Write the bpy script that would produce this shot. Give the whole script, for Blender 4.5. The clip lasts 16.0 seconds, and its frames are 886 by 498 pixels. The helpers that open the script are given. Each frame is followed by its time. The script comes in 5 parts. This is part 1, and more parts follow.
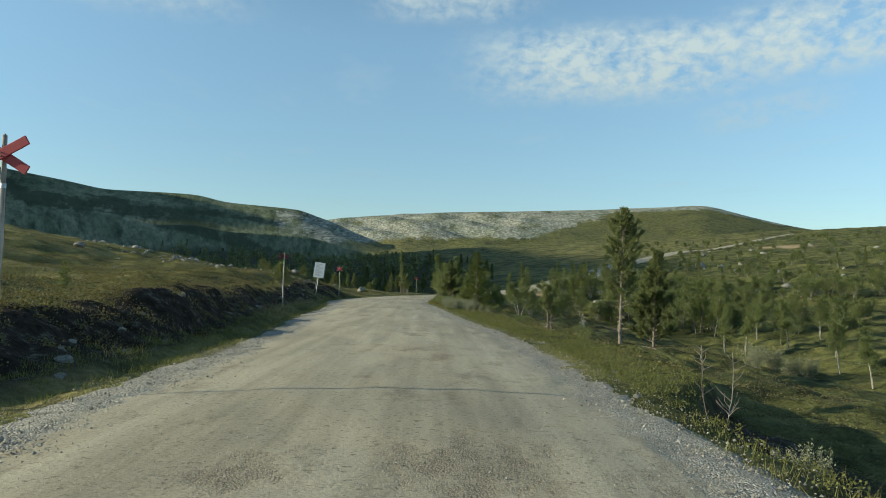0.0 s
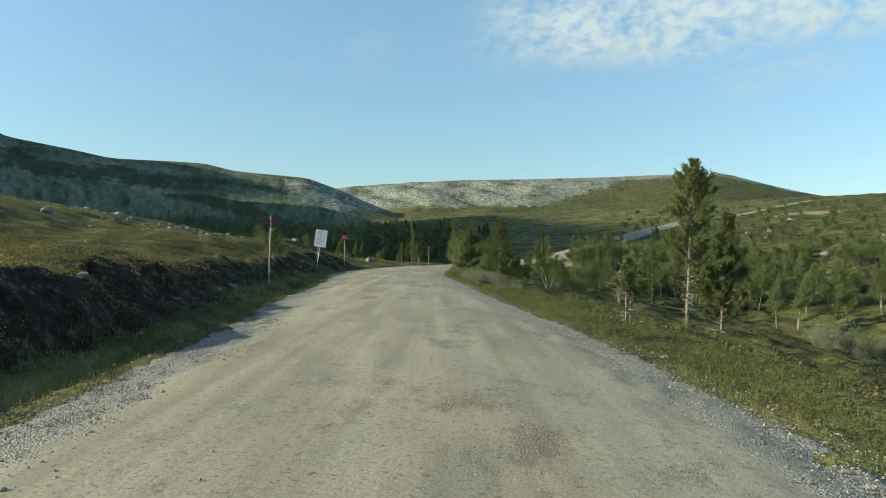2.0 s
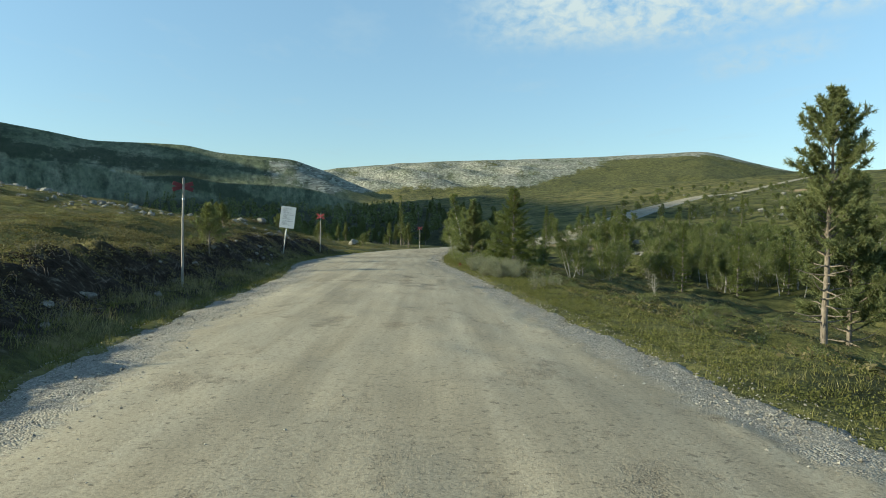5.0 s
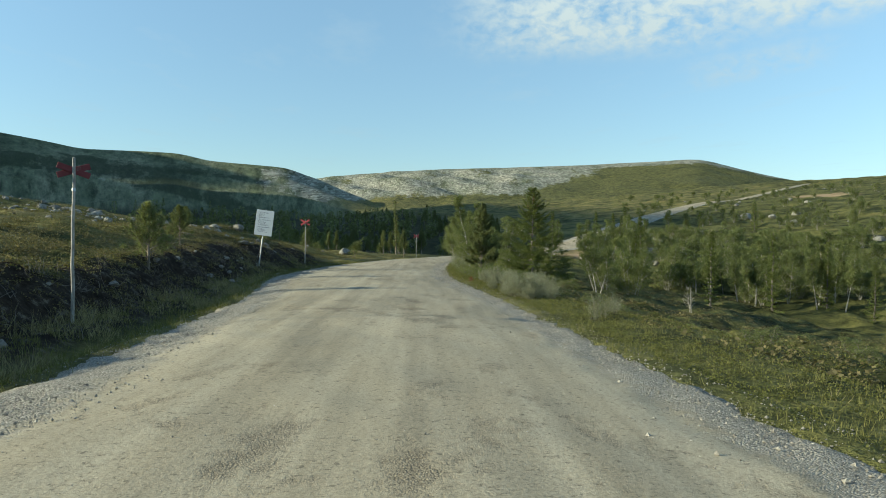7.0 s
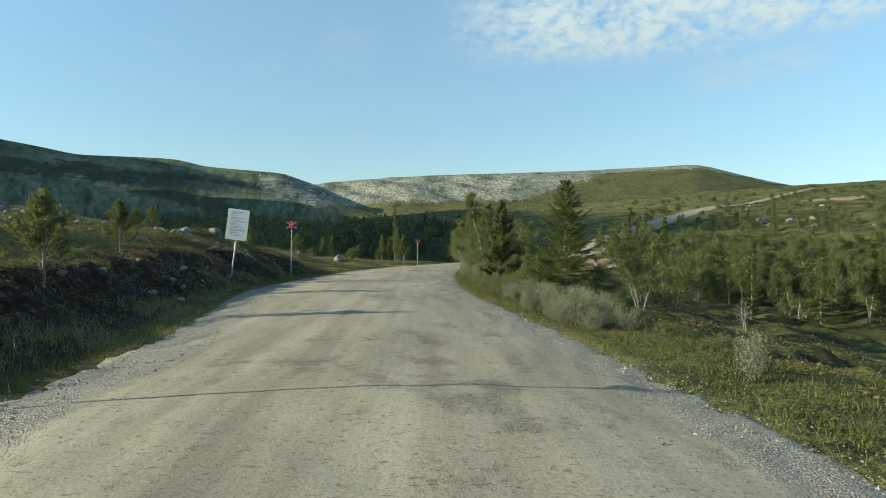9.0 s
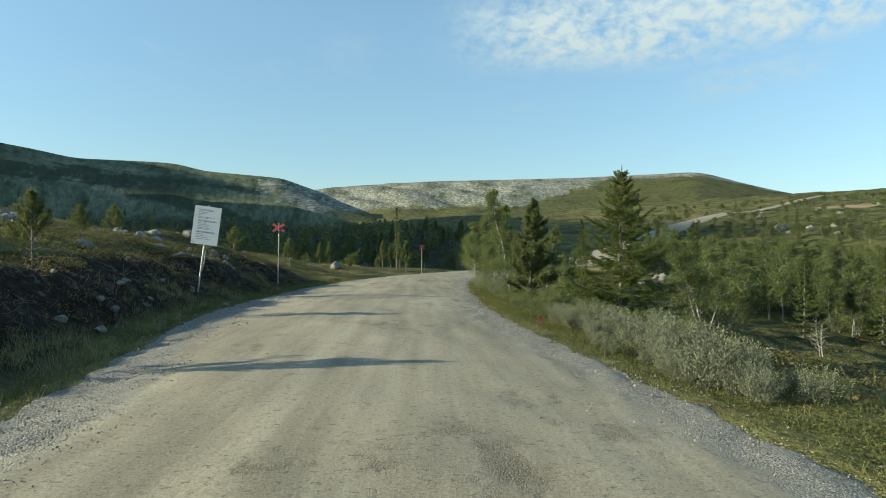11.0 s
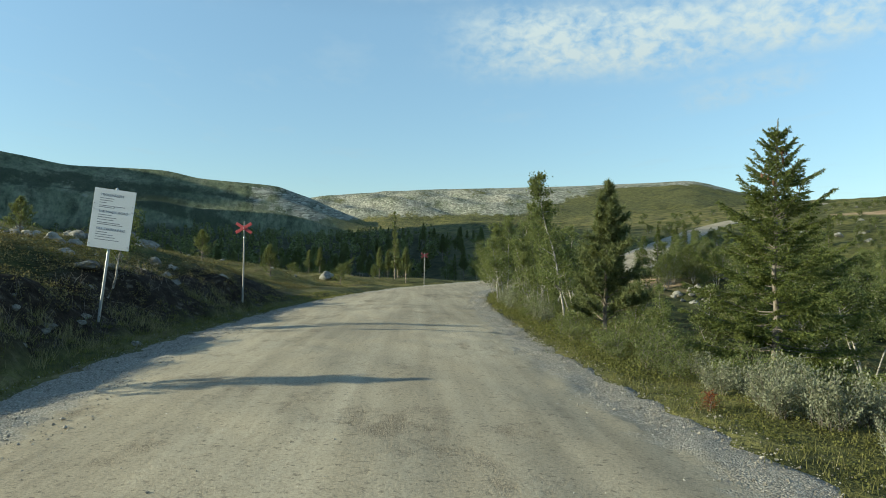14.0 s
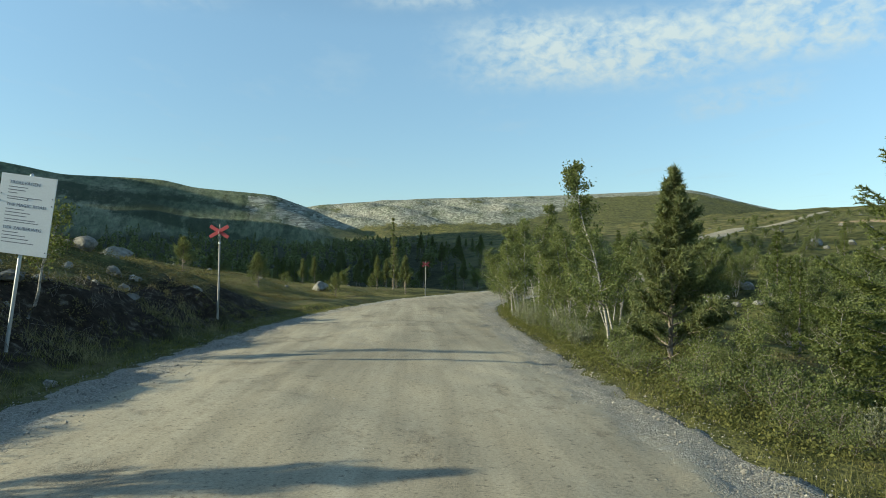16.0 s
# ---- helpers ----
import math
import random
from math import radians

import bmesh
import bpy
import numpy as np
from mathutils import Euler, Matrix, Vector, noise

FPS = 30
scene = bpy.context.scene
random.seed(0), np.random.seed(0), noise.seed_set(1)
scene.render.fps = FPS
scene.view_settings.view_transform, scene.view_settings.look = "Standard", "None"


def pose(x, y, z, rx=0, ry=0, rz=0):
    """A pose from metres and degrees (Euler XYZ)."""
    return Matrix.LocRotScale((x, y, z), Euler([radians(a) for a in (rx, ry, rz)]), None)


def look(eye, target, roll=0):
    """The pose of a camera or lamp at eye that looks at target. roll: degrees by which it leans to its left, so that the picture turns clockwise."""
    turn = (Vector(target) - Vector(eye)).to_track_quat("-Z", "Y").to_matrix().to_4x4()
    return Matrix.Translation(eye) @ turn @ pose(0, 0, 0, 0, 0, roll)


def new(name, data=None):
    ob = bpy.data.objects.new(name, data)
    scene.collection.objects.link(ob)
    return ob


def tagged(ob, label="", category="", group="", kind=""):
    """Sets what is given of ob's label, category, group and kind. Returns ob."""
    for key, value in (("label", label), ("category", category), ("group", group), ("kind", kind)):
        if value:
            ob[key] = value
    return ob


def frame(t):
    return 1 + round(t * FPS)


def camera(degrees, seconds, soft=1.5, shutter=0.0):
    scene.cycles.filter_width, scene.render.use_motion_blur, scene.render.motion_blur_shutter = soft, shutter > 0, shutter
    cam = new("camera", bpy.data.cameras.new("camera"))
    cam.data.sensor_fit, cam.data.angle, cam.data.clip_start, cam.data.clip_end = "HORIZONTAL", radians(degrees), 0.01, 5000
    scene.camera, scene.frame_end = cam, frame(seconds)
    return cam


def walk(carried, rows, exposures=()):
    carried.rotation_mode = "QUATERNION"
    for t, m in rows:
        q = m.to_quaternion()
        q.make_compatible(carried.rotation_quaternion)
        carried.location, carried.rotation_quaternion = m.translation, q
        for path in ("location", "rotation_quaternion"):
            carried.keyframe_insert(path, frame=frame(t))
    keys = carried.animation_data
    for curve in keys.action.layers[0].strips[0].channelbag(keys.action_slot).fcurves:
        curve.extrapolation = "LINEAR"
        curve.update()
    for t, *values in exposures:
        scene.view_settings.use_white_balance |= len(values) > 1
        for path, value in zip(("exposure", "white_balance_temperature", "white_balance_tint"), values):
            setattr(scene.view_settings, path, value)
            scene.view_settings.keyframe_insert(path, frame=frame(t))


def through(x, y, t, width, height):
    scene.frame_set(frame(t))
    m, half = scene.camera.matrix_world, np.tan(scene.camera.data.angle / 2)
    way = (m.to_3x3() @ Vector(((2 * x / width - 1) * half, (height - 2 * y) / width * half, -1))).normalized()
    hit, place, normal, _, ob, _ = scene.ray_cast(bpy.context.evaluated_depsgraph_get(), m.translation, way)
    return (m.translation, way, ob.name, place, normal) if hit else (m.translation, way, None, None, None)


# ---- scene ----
cam = camera(62.0, 16.0, soft=0.95)
PATH = [
    (0, (0.233, -5.246, 1.548), (0.261, -3.247, 1.619), 1.4),
    (0.5, (0.141, -3.825, 1.547), (0.158, -1.826, 1.593), 1.4),
    (1, (0.03, -2.332, 1.543), (0.039, -0.332, 1.566), 1.4),
    (1.5, (-0.087, -0.76, 1.539), (-0.082, 1.24, 1.541), 1.3),
    (2, (-0.191, 0.796, 1.54), (-0.187, 2.796, 1.525), 1.2),
    (2.5, (-0.287, 2.311, 1.53), (-0.282, 4.311, 1.494), 1.1),
    (3, (-0.377, 3.766, 1.507), (-0.368, 5.765, 1.454), 1.3),
    (3.2, (-0.426, 4.345, 1.49), (-0.415, 6.344, 1.435), 1.3),
    (5.3, (-0.711, 10.39, 1.4), (-0.668, 12.388, 1.335), 0.7),
    (5.5, (-0.748, 10.932, 1.392), (-0.702, 12.93, 1.33), 0.7),
    (6, (-0.844, 12.231, 1.374), (-0.794, 14.229, 1.317), 0.7),
    (6.5, (-0.921, 13.535, 1.356), (-0.869, 15.534, 1.306), 0.6),
    (7, (-1.026, 14.891, 1.335), (-0.97, 16.889, 1.293), 0.6),
    (7.5, (-1.107, 16.232, 1.317), (-1.049, 18.23, 1.279), 0.5),
    (8, (-1.157, 17.57, 1.298), (-1.1, 19.569, 1.263), 0.4),
    (8.5, (-1.241, 18.869, 1.275), (-1.181, 20.868, 1.245), 0.4),
    (9, (-1.314, 20.113, 1.258), (-1.254, 22.112, 1.232), 0.5),
    (9.2, (-1.352, 20.609, 1.251), (-1.291, 22.608, 1.224), 0.5),
    (11.5, (-1.798, 26.147, 1.244), (-1.735, 28.146, 1.241), 0.9),
    (12, (-1.879, 27.319, 1.237), (-1.814, 29.318, 1.238), 0.9),
    (12.5, (-1.947, 28.535, 1.236), (-1.883, 30.534, 1.239), 0.9),
    (13, (-2.04, 29.737, 1.229), (-1.969, 31.736, 1.234), 0.9),
    (13.5, (-2.121, 30.854, 1.197), (-2.047, 32.853, 1.205), 0.8),
    (14, (-2.195, 31.929, 1.18), (-2.12, 33.927, 1.194), 0.9),
    (14.5, (-2.265, 32.927, 1.167), (-2.187, 34.925, 1.184), 0.9),
    (15, (-2.329, 33.882, 1.144), (-2.248, 35.88, 1.168), 0.9),
    (15.5, (-2.368, 34.585, 1.142), (-2.286, 36.583, 1.172), 0.9),
    (16, (-2.414, 35.088, 1.143), (-2.331, 37.086, 1.182), 0.8),
]
walk(cam, [(t, look(eye, target, roll)) for t, eye, target, roll in PATH], [(0, 0.24, 6400, -6), (2.5, 0.42, 6400, -6), (6, 0.44, 6400, -6), (9, 0.44, 6400, -6), (12, 0.42, 6400, -6), (16, 0.40, 6400, -6)])

# ---- world, sun, exposure ----
SUN_EL, SUN_AZ = radians(18.5), radians(-98.5)      # azimuth from +y towards +x
sky_world = bpy.data.worlds.new("sky")
scene.world = sky_world
sky_world.use_nodes = True
wn, wl = sky_world.node_tree.nodes, sky_world.node_tree.links
wn.clear()
w_out = wn.new("ShaderNodeOutputWorld")
w_bg = wn.new("ShaderNodeBackground")
w_sky = wn.new("ShaderNodeTexSky")
w_sky.sky_type, w_sky.sun_disc = "NISHITA", False
w_sky.sun_elevation, w_sky.sun_rotation = SUN_EL, SUN_AZ
w_sky.altitude, w_sky.air_density, w_sky.dust_density, w_sky.ozone_density = 1500, 0.95, 0.3, 1.0
w_bg.inputs["Strength"].default_value = 0.155


def w_math(op, a, b=0.0):
    m = wn.new("ShaderNodeMath")
    m.operation = op
    for k, v in enumerate((a, b)):
        if isinstance(v, (int, float)):
            m.inputs[k].default_value = v
        else:
            wl.new(v, m.inputs[k])
    return m.outputs[0]


# high thin clouds, laid on a sheet overhead: a drift of small puffs and faint veils
w_tc, w_xyz, w_sheet = wn.new("ShaderNodeTexCoord"), wn.new("ShaderNodeSeparateXYZ"), wn.new("ShaderNodeCombineXYZ")
wl.new(w_tc.outputs["Generated"], w_xyz.inputs[0])
w_up = w_math("MAXIMUM", w_xyz.outputs[2], 0.03)
w_px, w_py = w_math("DIVIDE", w_xyz.outputs[0], w_up), w_math("DIVIDE", w_xyz.outputs[1], w_up)
wl.new(w_px, w_sheet.inputs[0]), wl.new(w_py, w_sheet.inputs[1])


def w_noise(scale, detail, rough, stretch=(1, 1, 1), turn=0.0):
    mp, nz = wn.new("ShaderNodeMapping"), wn.new("ShaderNodeTexNoise")
    mp.inputs["Scale"].default_value, mp.inputs["Rotation"].default_value = stretch, (0, 0, turn)
    wl.new(w_sheet.outputs[0], mp.inputs["Vector"]), wl.new(mp.outputs[0], nz.inputs["Vector"])
    nz.inputs["Scale"].default_value, nz.inputs["Detail"].default_value, nz.inputs["Roughness"].default_value = scale, detail, rough
    return nz.outputs["Fac"]


w_az = w_math("MULTIPLY", w_math("ARCTAN2", w_xyz.outputs[0], w_xyz.outputs[1]), 57.2958)
w_el = w_math("MULTIPLY", w_math("ARCSINE", w_xyz.outputs[2]), 57.2958)
w_dome = wn.new("ShaderNodeCombineXYZ")
wl.new(w_az, w_dome.inputs[0]), wl.new(w_math("MULTIPLY", w_el, 1.5), w_dome.inputs[1])


def w_curl(scale, detail, rough):
    nz = wn.new("ShaderNodeTexNoise")
    wl.new(w_dome.outputs[0], nz.inputs["Vector"])
    nz.inputs["Scale"].default_value, nz.inputs["Detail"].default_value, nz.inputs["Roughness"].default_value = scale, detail, rough
    nz.inputs["Distortion"].default_value = 0.3
    return nz.outputs["Fac"]


def w_bank(a0, e0, ra, re, tilt):
    """1 in the middle of a drift of clouds (degrees of azimuth and height), 0 outside."""
    da = w_math("SUBTRACT", w_az, a0)
    de = w_math("SUBTRACT", w_math("SUBTRACT", w_el, e0), w_math("MULTIPLY", da, tilt))
    a, b = w_math("DIVIDE", da, ra), w_math("DIVIDE", de, re)
    a2, b2 = w_math("MULTIPLY", a, a), w_math("MULTIPLY", b, b)
    q = w_math("ADD", w_math("MULTIPLY", a2, a2), w_math("MULTIPLY", b2, b2))
    return w_math("POWER", 2.718, w_math("MULTIPLY", q, -1.0))


w_puff, w_lump, w_veil = w_curl(0.85, 4.0, 0.55), w_curl(0.22, 3.0, 0.5), w_noise(1.6, 5.0, 0.6, (1, 0.45, 1), 0.7)
w_drift = w_math("MAXIMUM", w_bank(14.5, 16.1, 10.5, 2.5, 0.0), w_math("MULTIPLY", w_bank(28.0, 17.0, 7.0, 2.5, 0.05), 0.9))
w_drift = w_math("MAXIMUM", w_drift, w_math("MULTIPLY", w_bank(24.5, 12.2, 4.5, 1.1, 0.12), 0.42))
w_drift = w_math("MAXIMUM", w_drift, w_math("MULTIPLY", w_bank(1.0, 20.8, 6.0, 1.6, 0.0), 0.5))
w_drift = w_math("MAXIMUM", w_drift, w_math("MULTIPLY", w_bank(-24.0, 20.0, 9.0, 2.0, 0.0), 0.35))
w_body = w_math("ADD", w_math("MULTIPLY", w_puff, 1.5), w_math("MULTIPLY", w_lump, 1.1))
w_thick = w_math("MULTIPLY", w_drift, w_math("MAXIMUM", w_math("MULTIPLY", w_math("SUBTRACT", w_body, 0.98), 1.75), 0.0))
w_thin = w_math("MULTIPLY", w_math("MAXIMUM", w_math("SUBTRACT", w_veil, 0.56), 0.0), 0.8)
w_fac = w_math("MINIMUM", w_math("ADD", w_thick, w_thin), 0.85)
w_mix = wn.new("ShaderNodeMix")
w_mix.data_type = "RGBA"
wl.new(w_fac, w_mix.inputs[0]), wl.new(w_sky.outputs[0], w_mix.inputs[6])
w_mix.inputs[7].default_value = (3.3, 3.5, 3.75, 1)
w_haze = wn.new("ShaderNodeValToRGB")
w_haze.color_ramp.elements[0].position, w_haze.color_ramp.elements[0].color = 0.04, (0.60, 0.625, 0.665, 1)
w_haze.color_ramp.elements[1].position, w_haze.color_ramp.elements[1].color = 0.30, (1.12, 1.11, 1.07, 1)
wl.new(w_xyz.outputs[2], w_haze.inputs[0])
w_tone = wn.new("ShaderNodeMix")
w_tone.data_type, w_tone.blend_type = "RGBA", "MULTIPLY"
w_tone.inputs[0].default_value = 1.0
wl.new(w_mix.outputs[2], w_tone.inputs[6]), wl.new(w_haze.outputs[0], w_tone.inputs[7])
wl.new(w_tone.outputs[2], w_bg.inputs["Color"])
wl.new(w_bg.outputs[0], w_out.inputs["Surface"])

sun = new("sun", bpy.data.lights.new("sun", "SUN"))
sun.data.energy, sun.data.angle, sun.data.color = 5.6, radians(0.5), (1.0, 0.87, 0.66)
sun_way = Vector((math.sin(SUN_AZ) * math.cos(SUN_EL), math.cos(SUN_AZ) * math.cos(SUN_EL), math.sin(SUN_EL)))
sun.matrix_world = look(sun_way * 50, (0, 0, 0))


# ---- terrain ----
ROAD = np.array([  # x, y, z of the crown, half width
    (0.3, -40, 1.11, 2.6), (0.0, -20, 0.78, 2.6), (-0.33, 0, 0.45, 2.61), (-0.56, 10, 0.285, 2.71), (-1.42, 20, 0.12, 2.80),
    (-1.98, 30, -0.03, 2.77), (-2.98, 40, -0.17, 3.08), (-3.05, 48, -0.31, 3.15), (-2.80, 56, -0.46, 3.15), (-2.0, 65, -0.62, 3.02),
    (-0.6, 73, -0.74, 3.0), (1.8, 80, -0.80, 3.0), (5.5, 86, -0.70, 3.0), (10.5, 91, -0.35, 3.0), (16, 97, 0.35, 2.8), (22, 108, 1.5, 2.6),
    (30, 124, 3.1, 2.3), (44, 150, 5.7, 2.0), (64, 182, 9.1, 1.7), (78, 199, 10.6, 1.3), (93, 217, 13.2, 1.1), (120, 256, 17.7, 1.2), (153, 306, 22.8, 1.2)])


def smooth(a, b, v):
    u = np.clip((v - a) / (b - a), 0, 1)
    return u * u * (3 - 2 * u)


def spline(points, step):
    """Catmull-Rom through the rows of points, about step metres apart."""
    p = np.vstack([2 * points[0] - points[1], points, 2 * points[-1] - points[-2]])
    out = []
    for k in range(1, len(p) - 2):
        n = max(2, int(np.linalg.norm(p[k + 1, :2] - p[k, :2]) / step))
        for u in np.arange(n) / n:
            out.append(0.5 * (2 * p[k] + (p[k + 1] - p[k - 1]) * u + (2 * p[k - 1] - 5 * p[k] + 4 * p[k + 1] - p[k + 2]) * u * u
                              + (3 * p[k] - p[k - 1] - 3 * p[k + 1] + p[k + 2]) * u ** 3))
    return np.array(out + [points[-1]])


LINE = spline(ROAD, 0.4)
_tan = np.gradient(LINE[:, :2], axis=0)
_tan /= np.linalg.norm(_tan, axis=1)[:, None]
SIDE = np.stack([_tan[:, 1], -_tan[:, 0]], 1)        # to the right of the way


def near_road(x, y):
    """Signed distance from the centre line (right is positive), its height and half width there."""
    d, z, h = np.full(x.shape, 1e3), np.zeros(x.shape), np.full(x.shape, 3.0)
    idx = np.nonzero((x > -120) & (x < 220) & (y > -80) & (y < 360))[0]
    for part_ in np.array_split(idx, max(1, len(idx) // 4000)):
        if not len(part_):
            continue
        dx, dy = x[part_, None] - LINE[None, :, 0], y[part_, None] - LINE[None, :, 1]
        k = np.argmin(dx * dx + dy * dy, axis=1)
        r = np.arange(len(part_))
        lat = dx[r, k] * SIDE[k, 0] + dy[r, k] * SIDE[k, 1]
        far = np.sqrt(dx[r, k] ** 2 + dy[r, k] ** 2)
        d[part_], z[part_], h[part_] = np.where(lat < 0, -far, far), LINE[k, 2], LINE[k, 3]
    return d, z, h


def waves(x, y, size, seed, n=9):
    """A rolling field of about -1 to 1, of bumps about size metres across."""
    rs = np.random.RandomState(seed)
    out = np.zeros(x.shape)
    for k in range(n):
        a, f = rs.uniform(0, 2 * np.pi), 2 * np.pi / size * rs.uniform(0.6, 1.7)
        out += np.sin(f * (x * np.cos(a) + y * np.sin(a)) + rs.uniform(0, 6.28) + 1.3 * np.sin(f * 0.45 * (x * np.sin(a) - y * np.cos(a)) + k))
    return out / math.sqrt(n) / 1.2


HUB = (-1.0, 12.0)
# the skylines seen from the road: azimuth and rise, in degrees
# left of -33 degrees ridge A is out of view, raised to shade its face
RIDGE_A = np.array([(-180, 2.5), (-110, 3.5), (-95, 7.0), (-80, 12.0), (-72, 16.5), (-65, 17.2), (-58, 15.6), (-52, 12.9), (-46, 11.6), (-40, 10.2), (-36, 8.8), (-31, 6.65), (-27, 6.1), (-24.5, 5.65), (-20.7, 5.7), (-18, 5.65), (-16.1, 5.2), (-12, 4.98),
                    (-10.3, 4.86), (-9.05, 4.35), (-8.1, 4.1), (-6, 3.2), (-4, 2.45), (-2.4, 1.8), (0, 0.9), (4, -1), (180, -2)])
RIDGE_B = np.array([(-180, 1.5), (-60, 2.0), (-14, 3.2), (-8.1, 4.1), (-5, 4.5), (-2, 4.72), (1, 4.95), (4.5, 5.06), (9, 5.2), (13.2, 5.32), (15, 5.43),
                    (18.5, 5.52), (20.7, 5.74), (22.2, 5.17), (25, 4.4), (28, 3.72), (34, 3.3), (60, 3.0), (180, 1.5)])


def skyline(ridge, az, soft):
    """The rise of a ridge at an azimuth, its corners rounded."""
    return sum(w * np.interp(az + k * soft, ridge[:, 0], ridge[:, 1]) for k, w in ((-2, 0.1), (-1, 0.2), (0, 0.4), (1, 0.2), (2, 0.1)))


def lip_of(y):
    """How far from the road's right edge its verge breaks off into the ditch."""
    return np.interp(y, [-20, -0.5, 2.4, 4.2, 10.9, 27], [0.3, 0.35, 0.5, 1.5, 2.9, 6.0])


def hollow(x, y):
    """1 in the dark peat hollow that runs through the meadow, its shade put into the colour, 0 outside."""
    u = np.clip(((x - 5.4) * 4.8 + (y - 33.8) * 3.4) / 34.6, 0, 1)
    return smooth(1.3, 0.5, np.hypot(x - 5.4 - 4.8 * u, y - 33.8 - 3.4 * u) + 0.2 * waves(x, y, 1.6, 36))


def height(x, y):
    """The lie of the land at x, y (arrays)."""
    x, y = np.asarray(x, float), np.asarray(y, float)
    d, rz, half = near_road(x, y)
    dl, dr = -d - half, d - half
    dl = dl + np.interp(y, [-2, 4, 10, 18, 24, 33, 40, 54, 62], [0, 0.25, 0.5, 0.2, 0, 0, 0.7, 0.7, 0]) * smooth(0.2, 0.8, dl) * smooth(30, 12, dl)      # the bank comes close where the shoulder is wide
    # the moor to the left of the road, behind its bank
    top = np.interp(y, [-30, 5, 28, 38, 45, 54, 60, 67, 78, 90, 120], [1.75, 1.3, 1.2, 1.45, 1.5, 1.5, 1.25, 0.9, 0.45, -0.1, -0.9])
    share, gentle = np.interp(y, [0, 12, 25, 36, 42, 50, 58, 66], [0.56, 0.69, 0.68, 0.54, 0.43, 0.43, 0.34, 0.05]), np.interp(y, [20, 36, 60, 70], [8.0, 6.0, 7.5, 11.0])
    ridge = smooth(120, 75, y)
    left = top + 0.06 * np.clip(dl - gentle, 0, 10) + ridge * (0.150 * np.clip(dl - 12, 0, 28) - 0.10 * np.clip(dl - 40, 0, 60))
    left = np.where(dl < gentle, rz + (top - rz) * (share * smooth(1.4, np.interp(y, [42, 52], [2.8, 2.75]) + 0.4 * waves(x, y, 5, 3), dl) + (1 - share) * smooth(2.0, gentle, dl)) - 0.18 * smooth(0, 0.5, dl) * smooth(1.2, 0.6, dl), left)
    left = np.maximum(left, -1.5 - 0.01 * np.clip(y, 0, 200))
    left += smooth(1.0, 4.0, dl) * (0.10 * waves(x, y, 3.1, 5) + 0.16 * waves(x, y, 9, 6))
    left += smooth(1.1, 1.7, dl) * smooth(4.2, 2.8, dl) * smooth(64, 54, y) * (0.09 * waves(x, y, 1.3, 15) + 0.10 * waves(x, y, 2.2, 16))
    # the slope to the right, down into the dip and up the far side
    drop = np.interp(y, [-30, 0, 30, 60, 90, 130], [0.24, 0.22, 0.20, 0.15, 0.05, 0.0])
    right = rz - 0.10 * smooth(0, 0.5, dr) - drop * np.clip(dr - 1.5, 0, 60)
    rise = 0.098 * x + 0.05 * y
    rise = np.where(rise < 12.6, 1.35 * rise - 11.0, rise - 6.6)
    floor = np.maximum(right, -3.7 + 0.6 * waves(x, y, 26, 8) * smooth(6, 20, dr))
    far_side = 0.5 * (floor + rise + np.sqrt((floor - rise) ** 2 + 1.0)) - 0.2
    right = np.where(dr < 4, right + (far_side - right) * smooth(1.0, 4, dr) * smooth(70, 110, y), right + (far_side - right) * smooth(4, 14, dr))
    right += smooth(1.0, 4.0, dr) * (0.09 * waves(x, y, 2.3, 9) + 0.20 * waves(x, y, 7, 10)) + smooth(3.0, 7.0, dr) * smooth(90, 60, y) * 0.10 * np.maximum(waves(x, y * 1.6, 3.4, 19), -0.2)
    # a cut bank beside the ditch, and the hummocks of the meadow
    past = dr - lip_of(y) + 0.12 * waves(x, y, 1.4, 24)
    right -= 1.1 * smooth(0, 0.6, past) * smooth(9.0, 3.4, past) * smooth(26, 12, y)
    right += smooth(5, 9, dr) * smooth(75, 55, y) * 0.06 * np.tanh(3.0 * waves(x * 1.3, y, 6.5, 26) + 0.8 * waves(x, y, 1.6, 27))
    right -= 0.38 * hollow(x, y)
    z = np.where(d < 0, left, right)
    # beyond the turn both sides join the rising valley
    beyond = smooth(70, 130, y)
    valley = np.maximum(rise, -2.5) + 0.5 * waves(x, y, 30, 11)
    z = np.where(d < 0, z * (1 - beyond) + valley * beyond, z)
    z += smooth(15, 60, np.abs(d)) * 0.35 * waves(x, y, 21, 12)
    # the hills, by their rise seen from the hub
    hx, hy = x - HUB[0], y - HUB[1]
    r = np.hypot(hx, hy) + 1e-6
    az = np.degrees(np.arctan2(hx, hy))
    z = np.where(r > 330, z + (np.minimum(z, 26) - z) * smooth(330, 420, r), z)
    z = np.minimum(z, 26)
    ea, eb = skyline(RIDGE_A, az, 0.45), skyline(RIDGE_B, az, 0.9)
    lump = waves(x, y, 170, 13) * 0.34 + waves(x, y, 70, 14) * 0.10
    crest = np.interp(az, [-180, -60, -40, -31, 180], [1200, 1200, 1060, 820, 820])
    ua = np.clip((r - 190) / (crest - 190), 0, 1)
    rise_a = 1.3 + r * np.tan(np.radians(-0.9 + (ea + 0.9) * (ua ** 0.75) + lump * np.sin(np.pi * ua)))
    rise_a = np.where(r > crest, 1.3 + crest * np.tan(np.radians(ea)) - 0.05 * (r - crest), rise_a)
    ub = np.clip((r - 380) / (1800 - 380), 0, 1)
